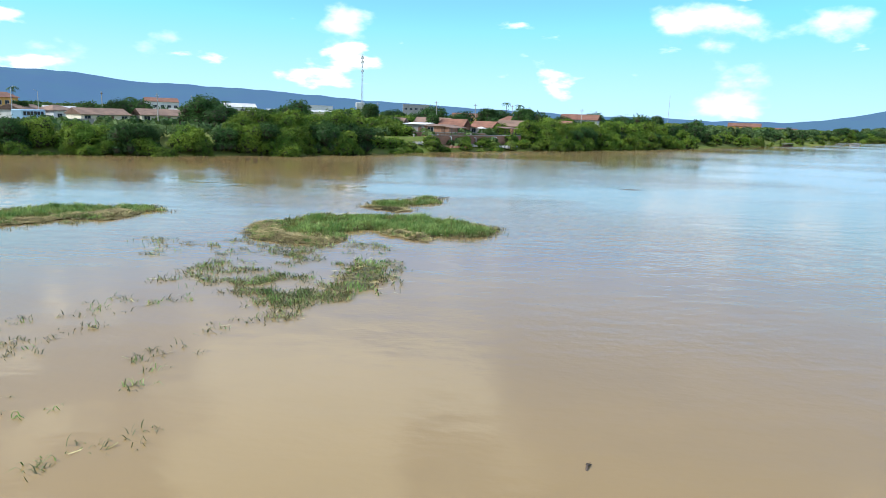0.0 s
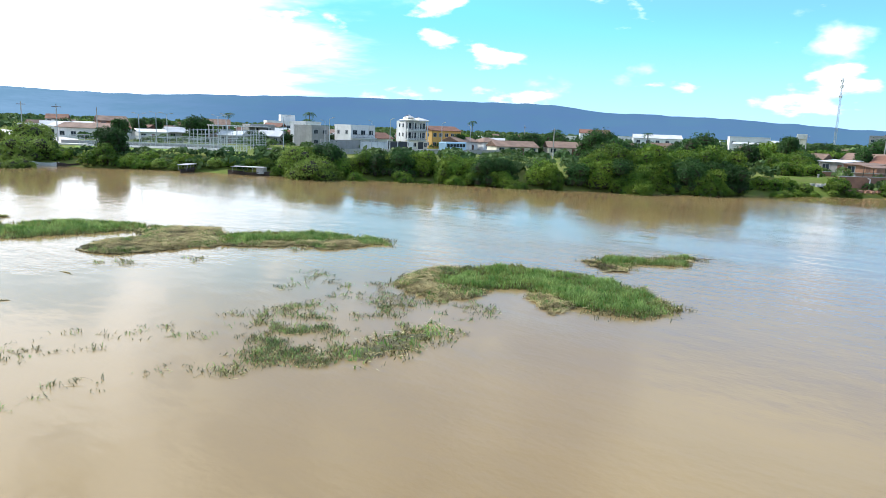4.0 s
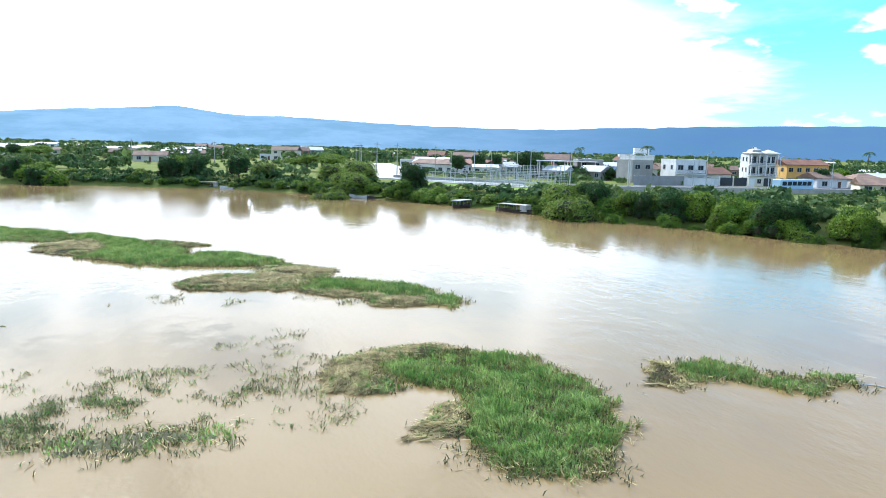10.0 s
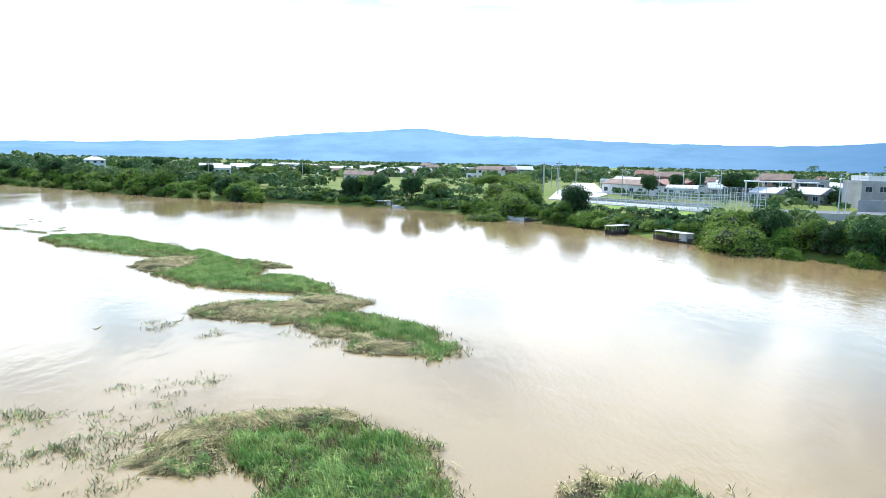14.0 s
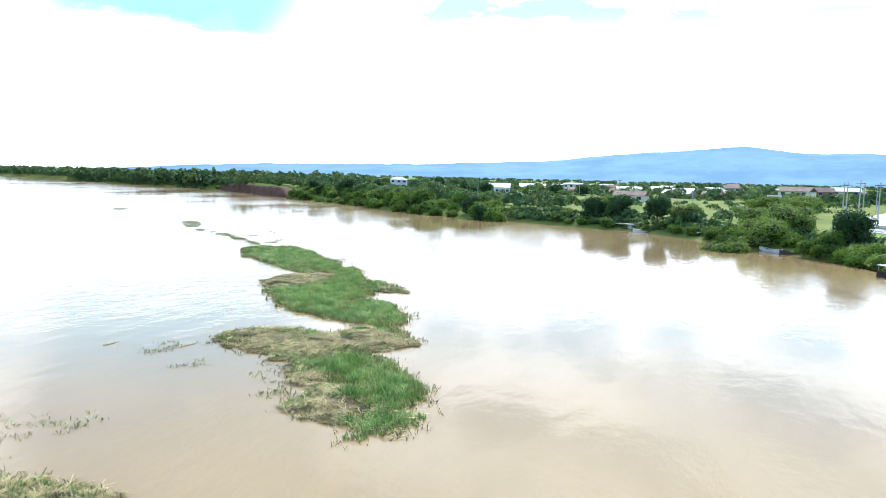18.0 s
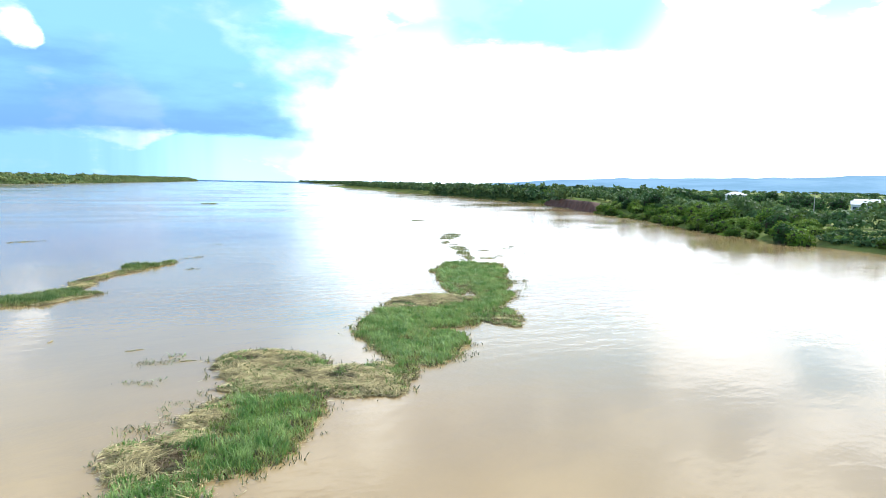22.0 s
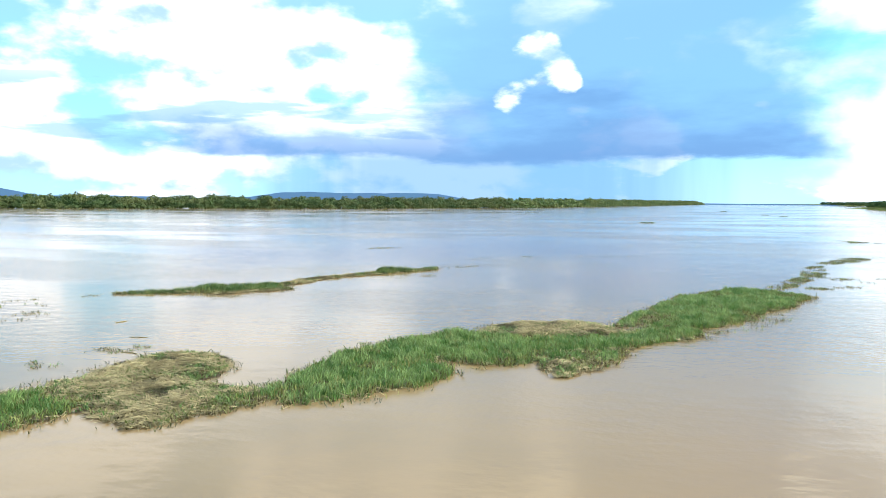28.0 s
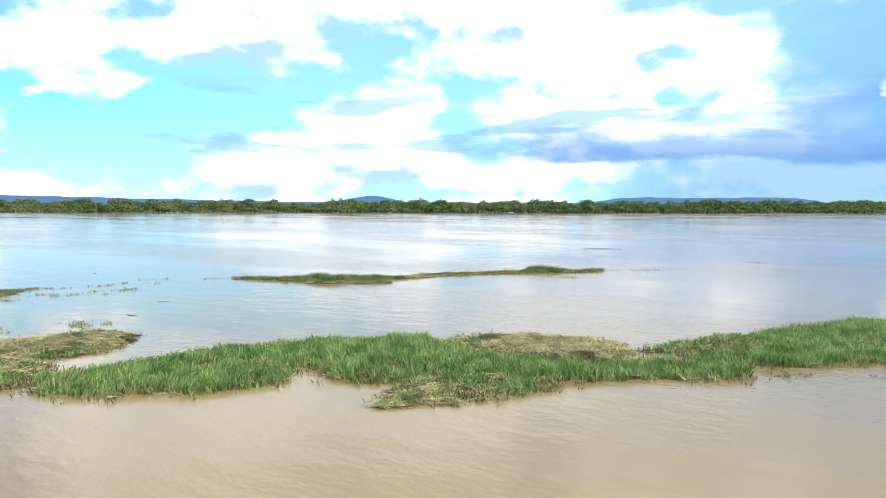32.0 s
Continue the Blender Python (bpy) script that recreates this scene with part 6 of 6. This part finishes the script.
for x, y, h in ((-7.5, 160.5, 3.2), (-2, 165, 3.4), (1, 166.5, 3.0), (6, 169, 3.6), (10, 172.5, 3.0)):
    post_ = thing("bank_post", x, y, 0.2, random.uniform(0, 90), "pale concrete post standing in the bank", "post", "posts in the bank")
    part("shaft", boxed(-0.12, -0.12, -1.0, 0.12, 0.12, h), CONCRETE, post_)
    part("cap", boxed(-0.18, -0.18, h, 0.18, 0.18, h + 0.1), CONCRETE, post_)
umb = thing("sunshade", 9.0, 181, at_ground(9, 181), 0, "white sunshade on a terrace above the bank", "sunshade")
part("pole", rod(bmesh.new(), (0, 0, -0.3), (0, 0, 2.3), 0.04, 0.03, 6), GALV, umb)
bm = bmesh.new()
top = bm.verts.new((0, 0, 2.6))
rim = [bm.verts.new((1.5 * math.cos(2 * math.pi * k_ / 8), 1.5 * math.sin(2 * math.pi * k_ / 8), 2.15)) for k_ in range(8)]
for k_ in range(8):
    bm.faces.new((rim[k_], rim[(k_ + 1) % 8], top))
part("canopy", bm, WHITE, umb)

# red earth bluff downstream
bm = bmesh.new()
line = [(-316, -240), (-296, -212), (-275, -180), (-255, -150), (-240, -126)]
steps, prev = 60, None
for k_ in range(steps + 1):
    f = k_ / steps * (len(line) - 1)
    i = min(int(f), len(line) - 2)
    x = line[i][0] + (line[i + 1][0] - line[i][0]) * (f - i)
    y = line[i][1] + (line[i + 1][1] - line[i][1]) * (f - i)
    e_ = min(k_, steps - k_) / 8
    rise = min(1, e_)
    ring = []
    for j in range(6):
        s = j / 5
        wob_ = 0.7 * noise.noise((x * 0.22, y * 0.22, s * 2.5)) + 0.35 * noise.noise((x * 0.8, y * 0.8, s * 5))
        ring.append(bm.verts.new((x + 0.84 * (1.4 - s * 2.4 + wob_), y - 0.54 * (1.4 - s * 2.4 + wob_), -0.8 + s * (1.6 + 3.8 * rise) + 0.2 * wob_)))
    ring.append(bm.verts.new((x - 5.5, y + 3.6, 1.0 + 3.0 * rise)))
    if prev:
        for j in range(6):
            bm.faces.new((prev[j], ring[j], ring[j + 1], prev[j + 1]))
    prev = ring
me = bpy.data.meshes.new("earth_bluff")
bm.to_mesh(me)
bm.free()
me.materials.append(RED_EARTH)
me.shade_smooth()
tagged(new("earth_bluff", me), "eroded red earth bluff cut by the river", "bluff", kind="structure")

# ---- small things on the bank and the water ----
random.seed(41)


def deck(x, y, turn, l, d, z, label):
    """A terrace slab on stilts with a rail and a lean-to roof."""
    root = thing("stilt_terrace", x, y, 0.0, turn, label, "terrace", "terraces over the bank")
    part("slab", boxed(-l / 2, -d / 2, z, l / 2, d / 2, z + 0.18), CONCRETE, root)
    for cx in (-l / 2 + 0.2, 0.0, l / 2 - 0.4):
        for cy in (-d / 2 + 0.1, d / 2 - 0.3):
            part("stilt", boxed(cx, cy, -1.0, cx + 0.2, cy + 0.2, z), CONCRETE, root)
    rail(root, -l / 2, l / 2, -d / 2 + 0.05, z + 0.18, 0.9)
    for cx in (-l / 2 + 0.1, l / 2 - 0.2):
        part("roof_post", boxed(cx, -d / 2 + 0.2, z + 0.18, cx + 0.1, -d / 2 + 0.3, z + 2.3), BOAT_WOOD, root)
        part("roof_post", boxed(cx, d / 2 - 0.3, z + 0.18, cx + 0.1, d / 2 - 0.2, z + 2.6), BOAT_WOOD, root)
    bm = boxed(-l / 2 - 0.3, -d / 2 - 0.2, z + 2.3, l / 2 + 0.3, d / 2 + 0.2, z + 2.38)
    for v in bm.verts:
        v.co.z += 0.28 * (v.co.y + d / 2) / d
    part("sheet_roof", bm, random.choice((SHEET, OLD_TILE)), root, "rusting sheet roof")


deck(2.0, 165.6, 46, 5.0, 3.0, 2.9, "concrete terrace on stilts over the brick bank wall")
deck(15.5, 178.5, 40, 4.2, 3.0, 3.0, "small roofed terrace on stilts above the bank")
deck(25.5, 186.5, 38, 5.4, 3.2, 3.2, "white-railed terrace on stilts beside bushes")


def pipe(x, y, high, lean):
    root = thing("drain_pipe", x, y, -0.5, random.uniform(0, 90), "pale drain pipe hanging down the bank", "pipe", "pipes down the bank")
    part("tube", rod(bmesh.new(), (lean, 0, 0), (0, 0, high), 0.09, 0.09, 8), WHITE, root)
    part("elbow", rod(bmesh.new(), (0, 0, high), (-0.7, 0.3, high + 0.1), 0.09, 0.09, 8), WHITE, root)


for x, y, h, lean in ((1.2, 160.3, 3.7, -0.3), (7.2, 167.0, 3.4, 0.2), (12.5, 172.4, 3.6, 0.35)):
    pipe(x, y, h, lean)


def rubble(x, y, z, spread_, count, label):
    """A slope of broken brick and concrete lumps."""
    bm = bmesh.new()
    for k_ in range(count):
        cx, cy, r = random.gauss(0, spread_), random.gauss(0, spread_ * 0.6), random.uniform(0.12, 0.45)
        vs = [bm.verts.new((cx + r * sx * random.uniform(0.6, 1.2), cy + r * sy * random.uniform(0.6, 1.2), r * sz * random.uniform(0.4, 0.9) + 0.1)) for sz in (-1, 1) for sx, sy in ((-1, -1), (1, -1), (1, 1), (-1, 1))]
        for f in ((3, 2, 1, 0), (4, 5, 6, 7), (0, 1, 5, 4), (1, 2, 6, 5), (2, 3, 7, 6), (3, 0, 4, 7)):
            bm.faces.new([vs[i] for i in f])
    me = bpy.data.meshes.new("rubble")
    bm.to_mesh(me)
    bm.free()
    me.materials.append(random.choice((CONCRETE, BRICK)))
    ob = tagged(new("rubble", me), label, "rubble", kind="stuff")
    ob.matrix_basis = pose(x, y, z, 0, 0, 45)


for x, y in ((-5.5, 155.0), (0.6, 158.6), (6.0, 164.8), (13.2, 171.2)):
    rubble(x, y, at_ground(x, y), 1.8, 34, "broken brick and concrete lumps fallen down the bank")


def driftwood(x, y, turn, l, label, mat=BARK):
    root = thing("driftwood", x, y, 0.0, turn, label, "driftwood", "driftwood on the river")
    bm = rod(bmesh.new(), (-l / 2, 0, -0.02), (0, 0.06 * l, 0.04), 0.035, 0.03, 6)
    rod(bm, (0, 0.06 * l, 0.04), (l / 2, -0.05, 0.0), 0.03, 0.012, 6)
    part("stem", bm, mat, root)
    for f, side in ((0.1, 1), (0.28, -1)):
        part("twig", rod(bmesh.new(), (f * l, 0.05, 0.03), (f * l + 0.16 * l, side * 0.14 * l, 0.03 + 0.05 * l), 0.012, 0.006, 5), mat, root)


driftwood(0.1, 65.2, 40, 2.2, "pale bare branch drifting beside the reeds", GALV)
driftwood(22.0, 79.8, 10, 3.0, "dark branch adrift in open water")
driftwood(4.1, 14.3, 70, 0.34, "small dark stick floating on the brown water")
for x, y in ((-26.5, 28.4), (-28.6, 32.9), (-22.1, 23.1)):
    driftwood(x, y, random.uniform(0, 180), random.uniform(0.8, 1.6), "thin bent reed stalk lying on the water", STRAW)
